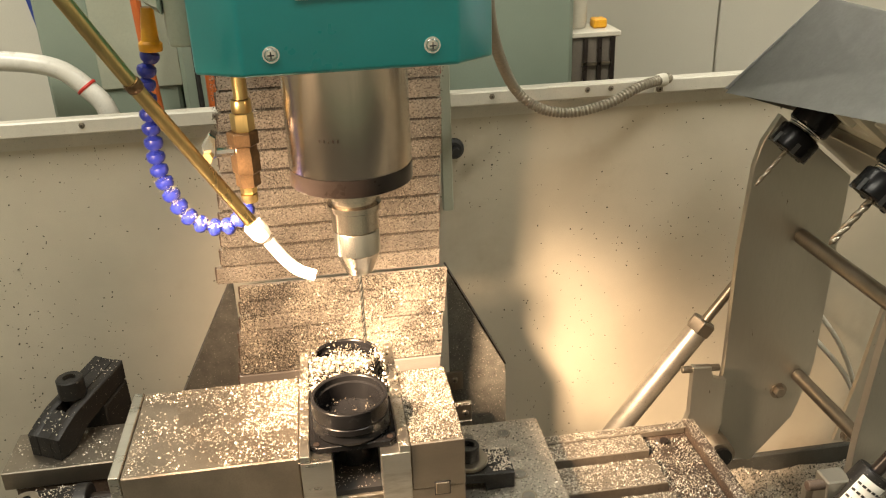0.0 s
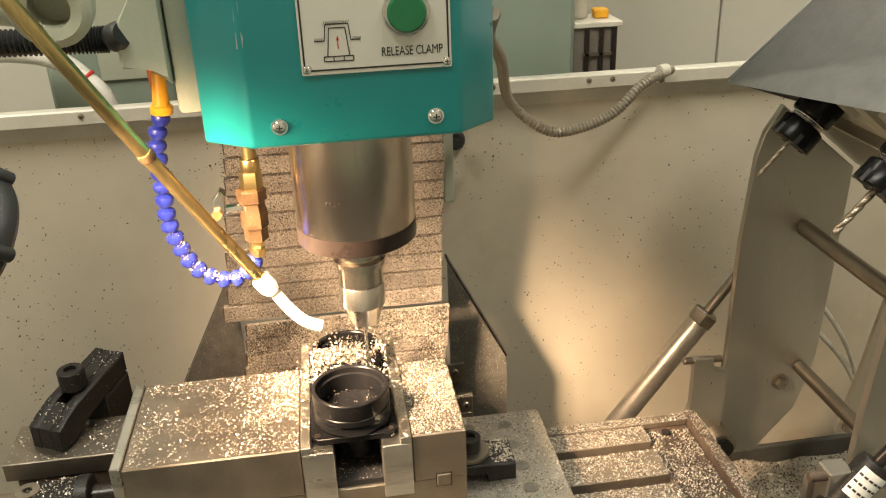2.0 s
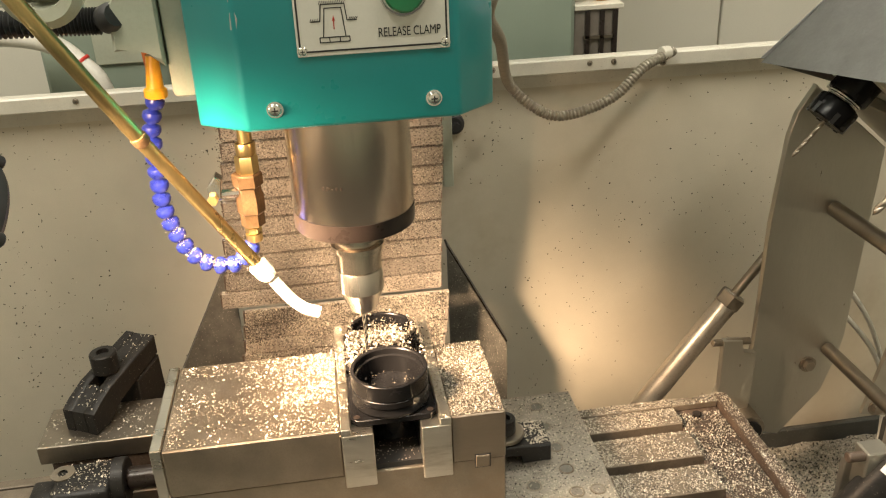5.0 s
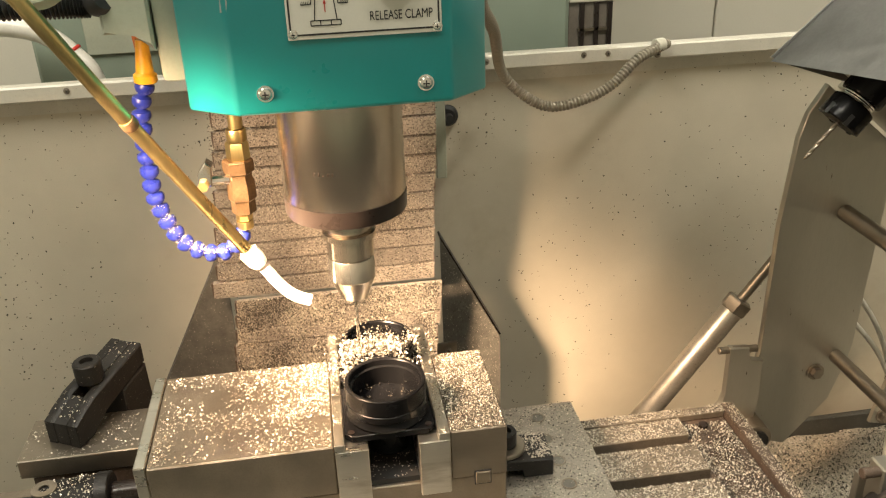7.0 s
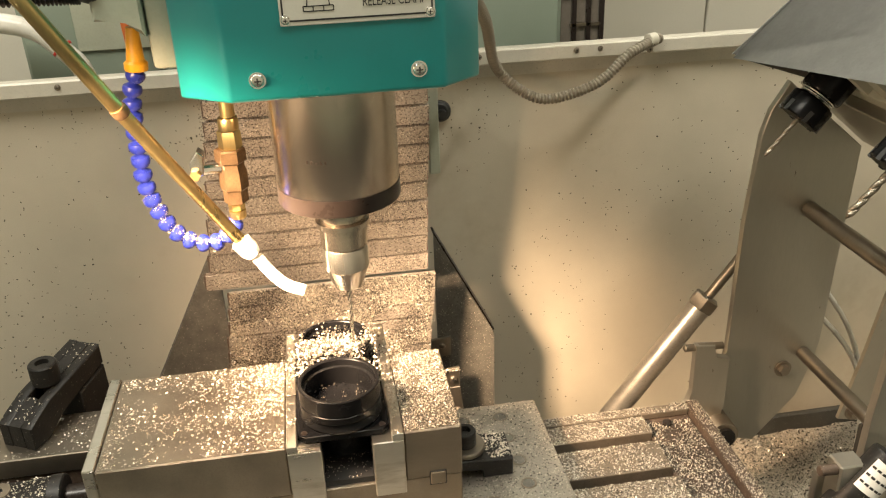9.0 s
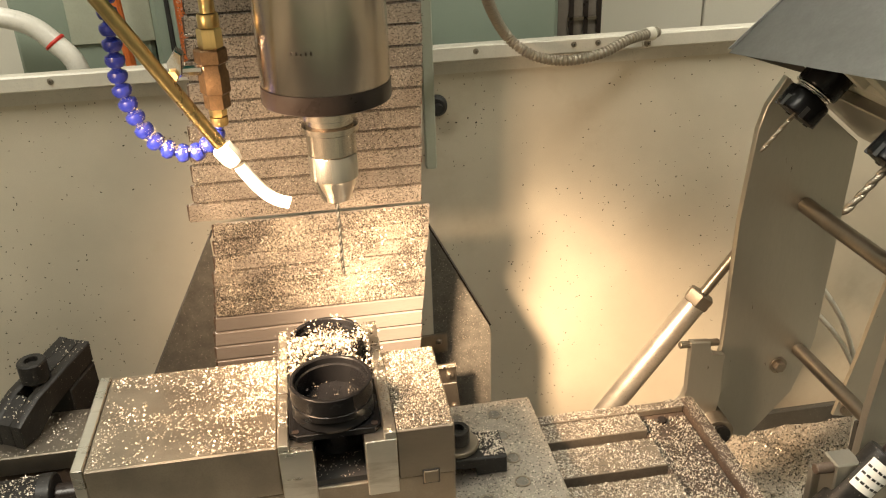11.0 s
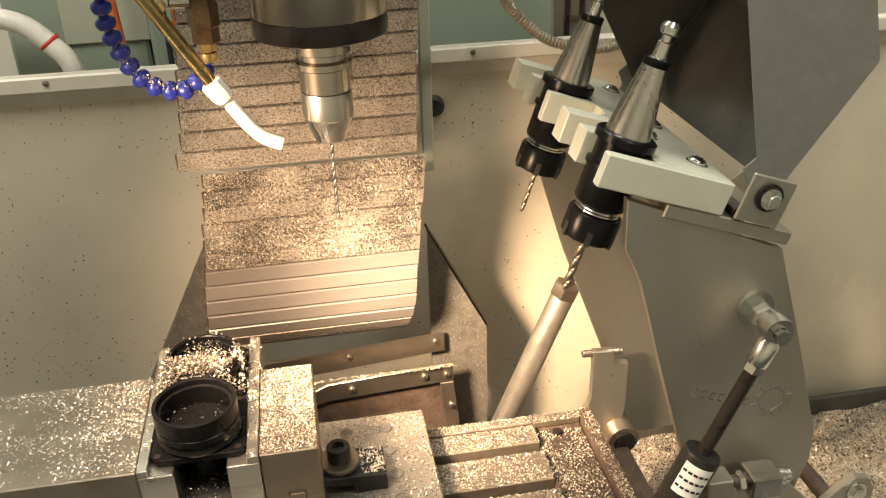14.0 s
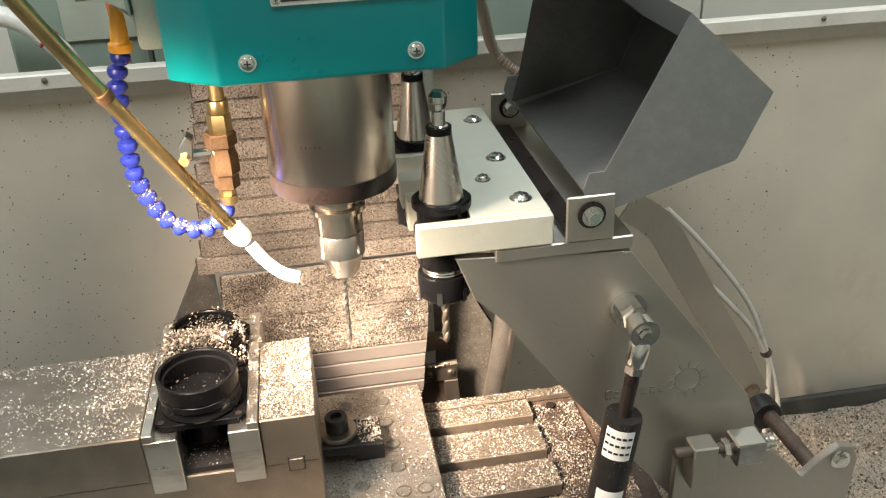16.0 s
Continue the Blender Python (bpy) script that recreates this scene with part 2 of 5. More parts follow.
def slab(bm, outline, depth, m=None, bevel=0.0):
    """A plate from a 2D outline (x, z), thickness depth along +y."""
    a = [bm.verts.new((x, 0, z)) for x, z in outline]
    b = [bm.verts.new((x, depth, z)) for x, z in outline]
    fa, fb = bm.faces.new(a), bm.faces.new(list(reversed(b)))
    n = len(a)
    for i in range(n):
        bm.faces.new((a[i], b[i], b[(i + 1) % n], a[(i + 1) % n]))
    verts = a + b
    if bevel:
        edges = list(set(fa.edges) | set(fb.edges))
        r = bmesh.ops.bevel(bm, geom=edges, offset=bevel, segments=1, affect="EDGES", profile=0.5)
        verts = list({v for v in verts if v.is_valid} | {v for f in r["faces"] for v in f.verts})
    if m is not None:
        bmesh.ops.transform(bm, matrix=m, verts=verts)
    return bm


def mesh_of(name, bm, material):
    bmesh.ops.recalc_face_normals(bm, faces=bm.faces)
    me = bpy.data.meshes.new(name)
    bm.to_mesh(me)
    bm.free()
    me.materials.append(material)
    me.set_sharp_from_angle(angle=radians(32))
    return me


def part(name, bm, material, parent, label=""):
    """One mesh object under a thing or under a part, its shape given in the place's own coordinates."""
    top = parent
    while top.parent is not None:
        top = top.parent
    origin = Vector(top.get("origin", (0, 0, 0)))
    bmesh.ops.translate(bm, verts=bm.verts, vec=-origin)
    ob = new(name, mesh_of(name, bm, material))
    ob.parent = parent
    return tagged(ob, label)


def thing(name, label, category, at=(0, 0, 0), group=""):
    """An empty at the base of a thing."""
    ob = new(name)
    ob.empty_display_size = 0.02
    ob.location = at
    ob["origin"] = at
    return tagged(ob, label, category, group)


def plain(name, bm, material, label, category, at=(0, 0, 0), kind="", group=""):
    """A thing that is one mesh."""
    ob = new(name, mesh_of(name, bm, material))
    ob.location = at
    return tagged(ob, label, category, group, kind)


def hexbolt(bm, at, axis, r, h):
    """A hexagon head on a washer, pointing along axis."""
    m = along(at, Vector(at) + Vector(axis))
    lathe(bm, [(r * 1.45, 0), (r * 1.45, h * 0.25)], 20, m)
    lathe(bm, [(r, h * 0.25), (r, h * 0.9), (r * 0.85, h)], 6, m)
    return bm


def B():
    return bmesh.new()


def screw(name, parent, at, axis, r, h, material, label=""):
    """A pan-head screw with a cross recess, on a small washer."""
    m = along(at, Vector(at) + Vector(axis))
    b = lathe(B(), [(r * 1.25, 0), (r * 1.25, h * 0.15), (r, h * 0.15), (r, h * 0.45), (r * 0.8, h * 0.8), (r * 0.35, h)], 18, m)
    s = part(name, b, material, parent, label)
    c = B()
    box(c, (-r * 0.5, -r * 0.1, h * 0.9), (r * 0.5, r * 0.1, h * 1.04), m=m)
    box(c, (-r * 0.1, -r * 0.5, h * 0.9), (r * 0.1, r * 0.5, h * 1.04), m=m)
    part("recess", c, INKSHADE, s)
    return s


def flakes(name, n, place, size, material, label, at=(0, 0, 0), seed=1, lift=0.35):
    """Loose curled chips. place(rng) gives a point and the surface's normal, or None."""
    rng = random.Random(seed)
    verts, faces = [], []
    made = 0
    while made < n:
        got = place(rng)
        if got is None:
            continue
        p, nor = Vector(got[0]) - Vector(at), Vector(got[1])
        made += 1
        q = nor.to_track_quat("Z", "Y").to_matrix() @ Euler((rng.gauss(0, lift), rng.gauss(0, lift), rng.uniform(0, 6.28))).to_matrix()
        s = size * rng.uniform(0.5, 1.5)
        w = s * rng.uniform(0.25, 0.7)
        c = rng.uniform(0.1, 0.5) * s
        k = len(verts)
        for x, y, z in ((-s, -w, 0), (-s * 0.7, w, 0), (0, -w, c), (0.1 * s, w, c), (s, -w * 0.6, 0), (s * 0.8, w, 0)):
            verts.append(p + q @ Vector((x / 2, y / 2, z * 0.5)) + nor * size * 0.12)
        faces += [(k, k + 2, k + 3, k + 1), (k + 2, k + 4, k + 5, k + 3)]
    me = bpy.data.meshes.new(name)
    me.from_pydata(verts, [], faces)
    me.materials.append(material)
    ob = new(name, me)
    ob.location = at
    return tagged(ob, label, "metal chips", kind="stuff")


def patchy(x, y, scale, seed):
    return noise.noise(Vector((x * scale, y * scale, seed * 7.3)))


def lettering(name, text, size, m, material, parent, origin):
    """Flat raised letters."""
    cu = bpy.data.curves.new(name, "FONT")
    cu.body, cu.size, cu.extrude, cu.align_x, cu.align_y = text, size, 0.0003, "CENTER", "CENTER"
    tmp = new("lettering_curve", cu)
    me = bpy.data.meshes.new_from_object(tmp.evaluated_get(bpy.context.evaluated_depsgraph_get()))
    bpy.data.objects.remove(tmp)
    me.transform(Matrix.Translation(-Vector(origin)) @ m)
    me.materials.clear()
    me.materials.append(material)
    ob = new(name, me)
    ob.parent = parent
    return ob


# ---- the enclosure and the workshop round it ----
RIDES_HEAD, RIDES_TABLE = [], []
b = box(B(), (-1.3, 0.36, -0.5), (1.5, 0.368, 0.3))
plain("wall_back", b, WALL, "beige painted sheet steel splash guard wall", "wall", kind="structure")
b = B()
box(b, (-1.3, 0.342, 0.2875), (1.5, 0.3595, 0.306), 0.002)
box(b, (-1.3, 0.3565, 0.27), (1.5, 0.3595, 0.2875))
plain("trim_rail", b, RAIL, "pale painted angle rail along the splash guard's top", "rail", kind="structure")
for xx in (-1.3, 1.49):
    plain("wall_side", box(B(), (xx, -1.1, -0.5), (xx + 0.01, 0.3595, 0.3)), WALL, "beige painted sheet steel side guard", "wall", kind="structure")
plain("floor", box(B(), (-1.28, -1.1, -0.42), (1.48, 0.3595, -0.36)), BASE, "dark oily chip tray floor of the machine", "floor", kind="structure")
room = B()
box(room, (-3, 1.6, -1.0), (3, 1.66, 2.5))
plain("wall_north", room, ROOM, "cream wall out of view, added to bounce light panels", "wall", kind="structure")
# unseen walls and ceiling, added as a pale shell that bounces the light
plain("wall_south", box(B(), (-3, -3.06, -1.0), (3, -3, 2.5)), ROOM, "cream wall out of view, added to bounce light", "wall", kind="structure")
plain("wall_west", box(B(), (-3.06, -3, -1.0), (-3, 1.6, 2.5)), ROOM, "cream wall out of view, added to bounce light", "wall", kind="structure")
plain("wall_east", box(B(), (3, -3, -1.0), (3.06, 1.6, 2.5)), ROOM, "cream wall out of view, added to bounce light", "wall", kind="structure")
plain("ceiling", box(B(), (-3, -3, 2.5), (3, 1.6, 2.56)), ROOM, "plain white ceiling out of view, added to bounce light", "ceiling", kind="structure")
plain("floor_workshop", box(B(), (-3, -3, -1.06), (3, 1.6, -1.0)), CABINET, "grey painted workshop floor", "floor", kind="structure")

# cream partition behind the machine with its joints
part_wall = thing("partition", "cream sheet metal partition behind the machine", "partition", (0.9, 0.95, -1.0))
for x0, x1 in ((0.1, 0.752), (0.756, 1.5), (-1.6, -0.42)):
    part("panel", box(B(), (x0, 0.95, -1.0), (x1, 0.97, 1.2), 0.002), ROOM, part_wall)
stripe = B()
for x0 in (-0.62, -0.47):
    slab(stripe, [(x0, 0.1), (x0 + 0.022, 0.1), (x0 - 0.05, 0.55), (x0 - 0.072, 0.55)], 0.004, Matrix.Translation((0, 0.944, 0)))
part("stripe", stripe, STRIPE, part_wall, "dark blue painted stripes")

# the machine's column behind the splash guard
column = thing("machine_column", "grey-green painted milling machine column behind the guard", "machine column", (0, 0.6, -1.0))
part("casting", box(B(), (-0.2, 0.46, -1.0), (0.316, 0.8, 1.1), 0.006), CABINET, column)
part("side_box", box(B(), (-0.365, 0.47, 0.05), (-0.204, 0.75, 0.9), 0.004), CABINET, column)
part("slit", box(B(), (-0.182, 0.4575, 0.25), (-0.177, 0.46, 0.9)), INKSHADE, column)
part("cover_plate", box(B(), (-0.3, 0.4665, 0.31), (-0.2, 0.4695, 0.62), 0.001), CASTING, column)

# parts cabinet on the far side, with a yellow lid on it
cab = thing("filter_box", "clear box with dark fittings and white rim", "box", (0.345, 0.49, 0.2))
part("body", box(B(), (0.3175, 0.47, 0.2), (0.378, 0.53, 0.338)), SMOKED, cab)
part("rim", box(B(), (0.3165, 0.466, 0.338), (0.384, 0.534, 0.345), 0.001), RAIL, cab)
for xx in (0.332, 0.352, 0.37):
    part("post", box(B(), (xx, 0.466, 0.268), (xx + 0.006, 0.4695, 0.337)), DARKSTEEL, cab)
part("shelf", box(B(), (0.33, 0.466, 0.3), (0.372, 0.4695, 0.304)), STEEL, cab)
part("floor_plate", box(B(), (0.32, 0.464, 0.262), (0.376, 0.4695, 0.268)), RUST, cab)
lid = thing("bottle", "white bottle with a yellow cap", "bottle", (0.34, 0.51, 0.345))
part("body", lathe(B(), [(0.014, 0), (0.016, 0.004), (0.016, 0.06), (0.008, 0.075)], 20, pose(0.332, 0.51, 0.3452)), RAIL, lid)
yc = thing("yellow_cap", "orange-yellow plastic cap on the box", "cap", (0.36, 0.5, 0.345))
part("cap", box(B(), (0.353, 0.49, 0.3452), (0.372, 0.51, 0.358), 0.002), YELLOW, yc)

# clear hose with a red band, and the orange lines, behind the guard
hose = thing("clear_hose", "cloudy clear plastic hose with a red tie", "hose", (-0.4, 0.42, 0.36))
pts = curve_points([(-0.62, 0.43, 0.35), (-0.45, 0.43, 0.362), (-0.35, 0.43, 0.352), (-0.305, 0.425, 0.32), (-0.285, 0.42, 0.285), (-0.28, 0.42, 0.2)], 50)
part("tube", tube(B(), pts, 0.012, 14), CLEAR, hose)
part("tie", lathe(B(), [(0.0128, -0.002), (0.0135, 0), (0.0128, 0.002)], 16, along((-0.308, 0.426, 0.324), (-0.302, 0.425, 0.316))), REDINK, hose, "red cable tie")

# flared base of the column with screwed guard strips
for sgn, outline in ((1, [(0.104, 0.114), (0.1755, -0.0272), (0.1755, -0.36), (0.104, -0.36)]),
                     (-1, [(-0.1457, 0.1316), (-0.1457, -0.36), (-0.281, -0.36), (-0.281, -0.1296)])):
    gs = thing("column_gusset", "dark grey steel flared gusset beside the slat cover", "gusset", (sgn * 0.14, 0.216, -0.36), "column gussets")
    part("sheet", slab(B(), outline, 0.004, Matrix.Translation((0, 0.25, 0))), GUSSET, gs)
    a, c = (outline[0], outline[1]) if sgn > 0 else (outline[3], outline[0])
    part("fold", slab(B(), [(a[0], a[1]), (c[0], c[1]), (c[0] + 0.002, c[1] + 0.001), (a[0] + 0.002, a[1] + 0.001)], 0.02, Matrix.Translation((0, 0.2542, 0))), DARKSTEEL, gs)
guard = thing("way_guard", "bare steel way guard strips with round screws", "guard", (0.05, 0.25, -0.36))
part("upper_strip", slab(B(), [(-0.1527, -0.0412), (0.119, -0.0222), (0.119, -0.0478), (-0.1527, -0.0696)], 0.004, Matrix.Translation((0, 0.2405, 0))), STEEL, guard)
part("lower_strip", slab(B(), [(-0.0582, -0.0733), (-0.0297, -0.0609), (0.1251, -0.0514), (0.1251, -0.078), (-0.0297, -0.0837), (-0.0582, -0.0932)], 0.005, Matrix.Translation((0, 0.216, 0)), 0.001), STEEL, guard)
part("side_strip", slab(B(), [(0.108, -0.079), (0.1251, -0.079), (0.1336, -0.1616), (0.1146, -0.1616)], 0.005, Matrix.Translation((0, 0.2155, 0)), 0.001), STEEL, guard)
part("apron", slab(B(), [(-0.1912, -0.3139), (0.1223, -0.3139), (0.1223, -0.0821), (-0.1912, -0.0859)], 0.005, Matrix.Translation((0, 0.224, 0))), RUST, guard)
for sx, sz in ((-0.0012, -0.0714), (0.089, -0.0657), (0.1165, -0.0666), (0.1222, -0.1141)):
    screw("screw", guard, (sx, 0.2155, sz), (0, -1, 0), 0.0045, 0.004, STEEL)
for sx, sz in ((0.0, -0.041), (0.108, -0.033)):
    screw("screw", guard, (sx, 0.2403, sz), (0, -1, 0), 0.0038, 0.003, STEEL)
way = thing("way_cover", "brown oily sheet steel cover over the cross slide", "way cover", (0.03, 0.12, -0.36))
part("sheet", slab(B(), [(-0.3, 0), (0.13, 0), (0.1, 0.006), (-0.3, 0.006)], 0.3, Matrix.Translation((0, -0.03, -0.17)), 0.001), RUST, way)
part("pedestal", box(B(), (-0.25, -0.02, -0.36), (0.1, 0.18, -0.171)), RUST, way)

knob = thing("wall_plug", "black rubber plug on the splash guard wall", "plug", (0.134, 0.352, 0.232))
part("plug", lathe(B(), [(0.013, 0), (0.013, 0.006), (0.01, 0.01)], 20, along((0.134, 0.3595, 0.232), (0.128, 0.33, 0.232))), RUBBER, knob)
part("stem", lathe(B(), [(0.005, 0), (0.005, 0.02)], 10, along((0.134, 0.3595, 0.232), (0.134, 0.33, 0.232))), RUBBER, knob)
side = thing("cover_guide", "pale grey guide strip beside the slat cover", "guide strip", (0.106, 0.222, 0.2))
part("strip", box(B(), (0.1032, 0.25, 0.1912), (0.1152, 0.262, 0.9), 0.001), CASTING, side)

# tray of chips to the right of the table
tray = thing("chip_tray", "steel chip tray under a deep bed of chips", "tray", (0.75, 0.1, -0.36))
part("sheet", box(B(), (0.39, -0.45, -0.345), (1.45, 0.356, -0.34)), BASE, tray)
part("far_lip", box(B(), (0.39, 0.325, -0.34), (1.45, 0.335, -0.285), 0.002), BASE, tray)


# ---- the milling head and what rides on it ----
AX = -0.0055
head = thing("milling_head", "teal enamelled milling head cover with sign and button", "machine head", (AX, 0, 0.43))
RIDES_HEAD.append(head)
bm = B()
plan = [(-0.076, -0.0705), (0.0745, -0.0705), (0.106, -0.032), (0.106, 0.12), (-0.113, 0.12), (-0.113, -0.032)]
lo = [bm.verts.new((x, y, 0.4295 - (0.004 if abs(y) > 0.1 or abs(y) < 0.05 else 0))) for x, y in plan]
hi = [bm.verts.new((x, y, 0.82)) for x, y in plan]
for i in range(6):
    bm.faces.new((lo[i], lo[(i + 1) % 6], hi[(i + 1) % 6], hi[i]))
bm.faces.new(list(reversed(lo)))
bm.faces.new(hi)
bmesh.ops.bevel(bm, geom=[e for e in bm.edges], offset=0.003, segments=3, affect="EDGES", profile=0.5)
part("cover", bm, TEAL, head, "teal enamelled sheet cover")
for z0, h, w in ((0.5, 0.014, 0.003), (0.518, 0.02, 0.0022), (0.47, 0.008, 0.0016), (0.545, 0.02, 0.002), (0.436, 0.012, 0.0014)):
    chipped = B()
    slab(chipped, [(-w, 0), (w * 0.6, 0.001), (w, h * 0.5), (w * 0.4, h), (-w * 0.7, h * 0.8)], 0.001, Matrix.Translation((-0.0755, -0.0697, z0)) @ pose(0, 0, 0, 0, 0, -22))
    part("chipped_spot", chipped, CHIPPED, head, "bare chip in the enamel")
for sx in (-0.0555, 0.0555):
    screw("screw", head, (sx, -0.0705, 0.4445), (0, -1, 0), 0.0047, 0.0035, CHROME, "chromed cross-head screw")
sign = part("sign_plate", box(B(), (-0.036, -0.0722, 0.4795), (0.068, -0.0708, 0.562), 0.0005), SIGN, head, "silver engraved sign plate")
edge = B()
for a, c in (((-0.0345, 0.4822), (0.0665, 0.4834)), ((-0.0345, 0.559), (0.0665, 0.5602)), ((-0.0345, 0.4834), (-0.0333, 0.559)), ((0.0653, 0.4834), (0.0665, 0.559))):
    box(edge, (a[0], -0.0726, a[1]), (c[0], -0.0722, c[1]))
part("border", edge, INKSHADE, sign, "black printed border")
lettering("lettering", "RELEASE CLAMP", 0.0088, pose(0.0405, -0.0724, 0.4925, 90, 0, 0) @ Matrix.Diagonal((0.68, 1, 1, 1)), INKSHADE, sign, head["origin"])
pic = B()


def stroke(bm_, x0, z0, x1, z1, w=0.00035):
    d = Vector((x1 - x0, 0, z1 - z0))
    nrm = Vector((-d.z, 0, d.x)).normalized() * w
    slab(bm_, [(x0 - nrm.x, z0 - nrm.z), (x1 - nrm.x, z1 - nrm.z), (x1 + nrm.x, z1 + nrm.z), (x0 + nrm.x, z0 + nrm.z)], 0.0004, Matrix.Translation((0, -0.0726, 0)))


for s in ((-0.02, 0.4885, 0.0, 0.4885), (-0.02, 0.4918, 0.0, 0.4918), (-0.02, 0.4885, -0.02, 0.4918), (0.0, 0.4885, 0.0, 0.4918), (-0.0135, 0.4885, -0.0135, 0.4918),
          (-0.0065, 0.4885, -0.0065, 0.4918), (-0.0175, 0.4918, -0.0155, 0.511), (-0.0025, 0.4918, -0.0045, 0.511), (-0.0155, 0.511, -0.0045, 0.511),
          (-0.0255, 0.5025, -0.019, 0.5025), (-0.019, 0.5025, -0.0178, 0.5135), (-0.0178, 0.5135, -0.0022, 0.5135), (-0.0022, 0.5135, -0.001, 0.5025), (-0.001, 0.5025, 0.0055, 0.5025)):
    stroke(pic, *s)
for k in range(12):
    stroke(pic, -0.019 + k * 0.0015, 0.5135, -0.018 + k * 0.0015, 0.5158, 0.00018)
for k in range(5):
    stroke(pic, -0.0258 + k * 0.0015, 0.5025, -0.0248 + k * 0.0015, 0.5045, 0.00018)
    stroke(pic, 0.0 + k * 0.0012, 0.5025, 0.0012 + k * 0.0012, 0.5045, 0.00018)
part("diagram", pic, INKSHADE, sign, "black printed clamp diagram")
arrow = B()
stroke(arrow, -0.01, 0.497, -0.01, 0.503, 0.0003)
slab(arrow, [(-0.011, 0.5025), (-0.009, 0.5025), (-0.01, 0.506)], 0.0004, Matrix.Translation((0, -0.0726, 0)))
part("arrow", arrow, REDINK, sign, "red printed arrow")
for sx, sz in ((-0.0325, 0.4835), (0.0645, 0.4835), (-0.0325, 0.5585), (0.0645, 0.5585)):
    screw("screw", sign, (sx, -0.0722, sz), (0, -1, 0), 0.003, 0.002, CHROME)
btn = part("push_button", lathe(B(), [(0.0135, 0), (0.0135, 0.006), (0.012, 0.0075)], 36, along((0.0375, -0.0722, 0.519), (0.0375, -0.2, 0.519))), GREEN, head, "green push button")
part("bezel", lathe(B(), [(0.0155, 0), (0.0165, 0.002), (0.0155, 0.004), (0.0137, 0.005)], 36, along((0.0375, -0.0722, 0.519), (0.0375, -0.2, 0.519))), CHROME, btn, "chromed bezel ring")
part("gland", lathe(B(), [(0.007, 0), (0.007, 0.02), (0.0055, 0.022)], 12, pose(0.112, -0.01, 0.52)), RUBBER, head, "black cable gland")
part("side_casting", box(B(), (-0.133, -0.005, 0.441), (-0.1135, 0.14, 0.85), 0.004, 2), CASTING, head, "grey-green cast side plate")
wedge = B()
slab(wedge, [(-0.168, 0.479), (-0.145, 0.479), (-0.1335, 0.466), (-0.1335, 0.56), (-0.145, 0.545), (-0.168, 0.509)], 0.05, Matrix.Translation((0, -0.01, 0)), 0.002)
part("hose_bracket", wedge, CASTING, head, "grey-green cast hose bracket")
part("grommet", lathe(B(), [(0.008, -0.004), (0.0105, 0), (0.0105, 0.008), (0.008, 0.012)], 18, along((-0.17, -0.002, 0.501), (-0.16, -0.012, 0.506))), RUBBER, head, "black rubber grommet")

# quill, holder and drill
spin = thing("spindle", "polished steel spindle with holder, collet nut and drill", "spindle", (AX, 0, 0.17))
RIDES_HEAD.append(spin)
T0 = Matrix.Translation((AX, 0, 0))
part("quill", lathe(B(), [(0.0492, 0.342), (0.0495, 0.3425), (0.0495, 0.44)], 72, T0), BRUSHED, spin, "polished steel quill housing")
part("nose_ring", lathe(B(), [(0.03, 0.3262), (0.0465, 0.3265), (0.0495, 0.328), (0.0498, 0.329), (0.0498, 0.3418)], 72, T0), DARKSTEEL, spin, "dark steel nose ring")
part("spindle_nose", lathe(B(), [(0.0225, 0.3215), (0.0235, 0.322), (0.0235, 0.328)], 48, T0), BRUSHED, spin)
for k in (0, 180):
    part("drive_key", box(B(), (0.0235, -0.007, 0.3195), (0.031, 0.007, 0.328), 0.0008, 1, T0 @ pose(0, 0, 0, 0, 0, k + 15)), DARKSTEEL, spin)
part("holder", lathe(B(), [(0.0185, 0.2835), (0.0195, 0.2845), (0.0195, 0.301), (0.0225, 0.3025), (0.0225, 0.307), (0.0188, 0.3085), (0.0188, 0.3125), (0.0225, 0.314), (0.0225, 0.3205), (0.02, 0.322)], 56, T0), BRUSHED, spin, "turned steel tool holder")
part("collet_nut", lathe(B(), [(0.0105, 0.2435), (0.0118, 0.244), (0.0188, 0.2618), (0.0192, 0.2632), (0.0195, 0.2635), (0.0195, 0.282), (0.019, 0.2833)], 56, T0), GROUND, spin, "smooth tapered collet nut")


def drill(bm_, r, z0, z1, m, turns=4.0):
    """A twist drill from the tip at z0 up to z1."""
    n, steps = 12, 40
    rings = []
    for i in range(steps + 1):
        z = z0 + (z1 - z0) * i / steps
        f = min(1, (z - z0) / (r * 1.2) + 0.05)
        rot = 2 * math.pi * turns * i / steps
        ring = []
        for k in range(n):
            a = 2 * math.pi * k / n
            q = r * f * (0.62 + 0.38 * abs(math.cos(a)) ** 0.7)
            ring.append(bm_.verts.new(m @ Vector((q * math.cos(a + rot), q * math.sin(a + rot), z))))
        rings.append(ring)
    for a, c in zip(rings, rings[1:]):
        for k in range(n):
            bm_.faces.new((a[k], a[(k + 1) % n], c[(k + 1) % n], c[k])).smooth = True
    bm_.faces.new(list(reversed(rings[0])))
    bm_.faces.new(rings[-1])
    return bm_


part("drill", drill(B(), 0.0017, 0.172, 0.246, T0, 5), GROUND, spin, "slim steel twist drill")
mark = B()
for k in range(5):
    a = radians(-118 + k * 4.2)
    box(mark, (-0.0006, -0.0002, 0), (0.0006, 0.0002, 0.0026 if k != 2 else 0.0014), m=T0 @ Matrix.Translation((0.0496 * math.cos(a), 0.0496 * math.sin(a), 0.372)) @ pose(0, 0, 0, 0, 0, -28 + k * 4.2))
part("stamped_mark", mark, DARKSTEEL, spin, "small stamped marks")

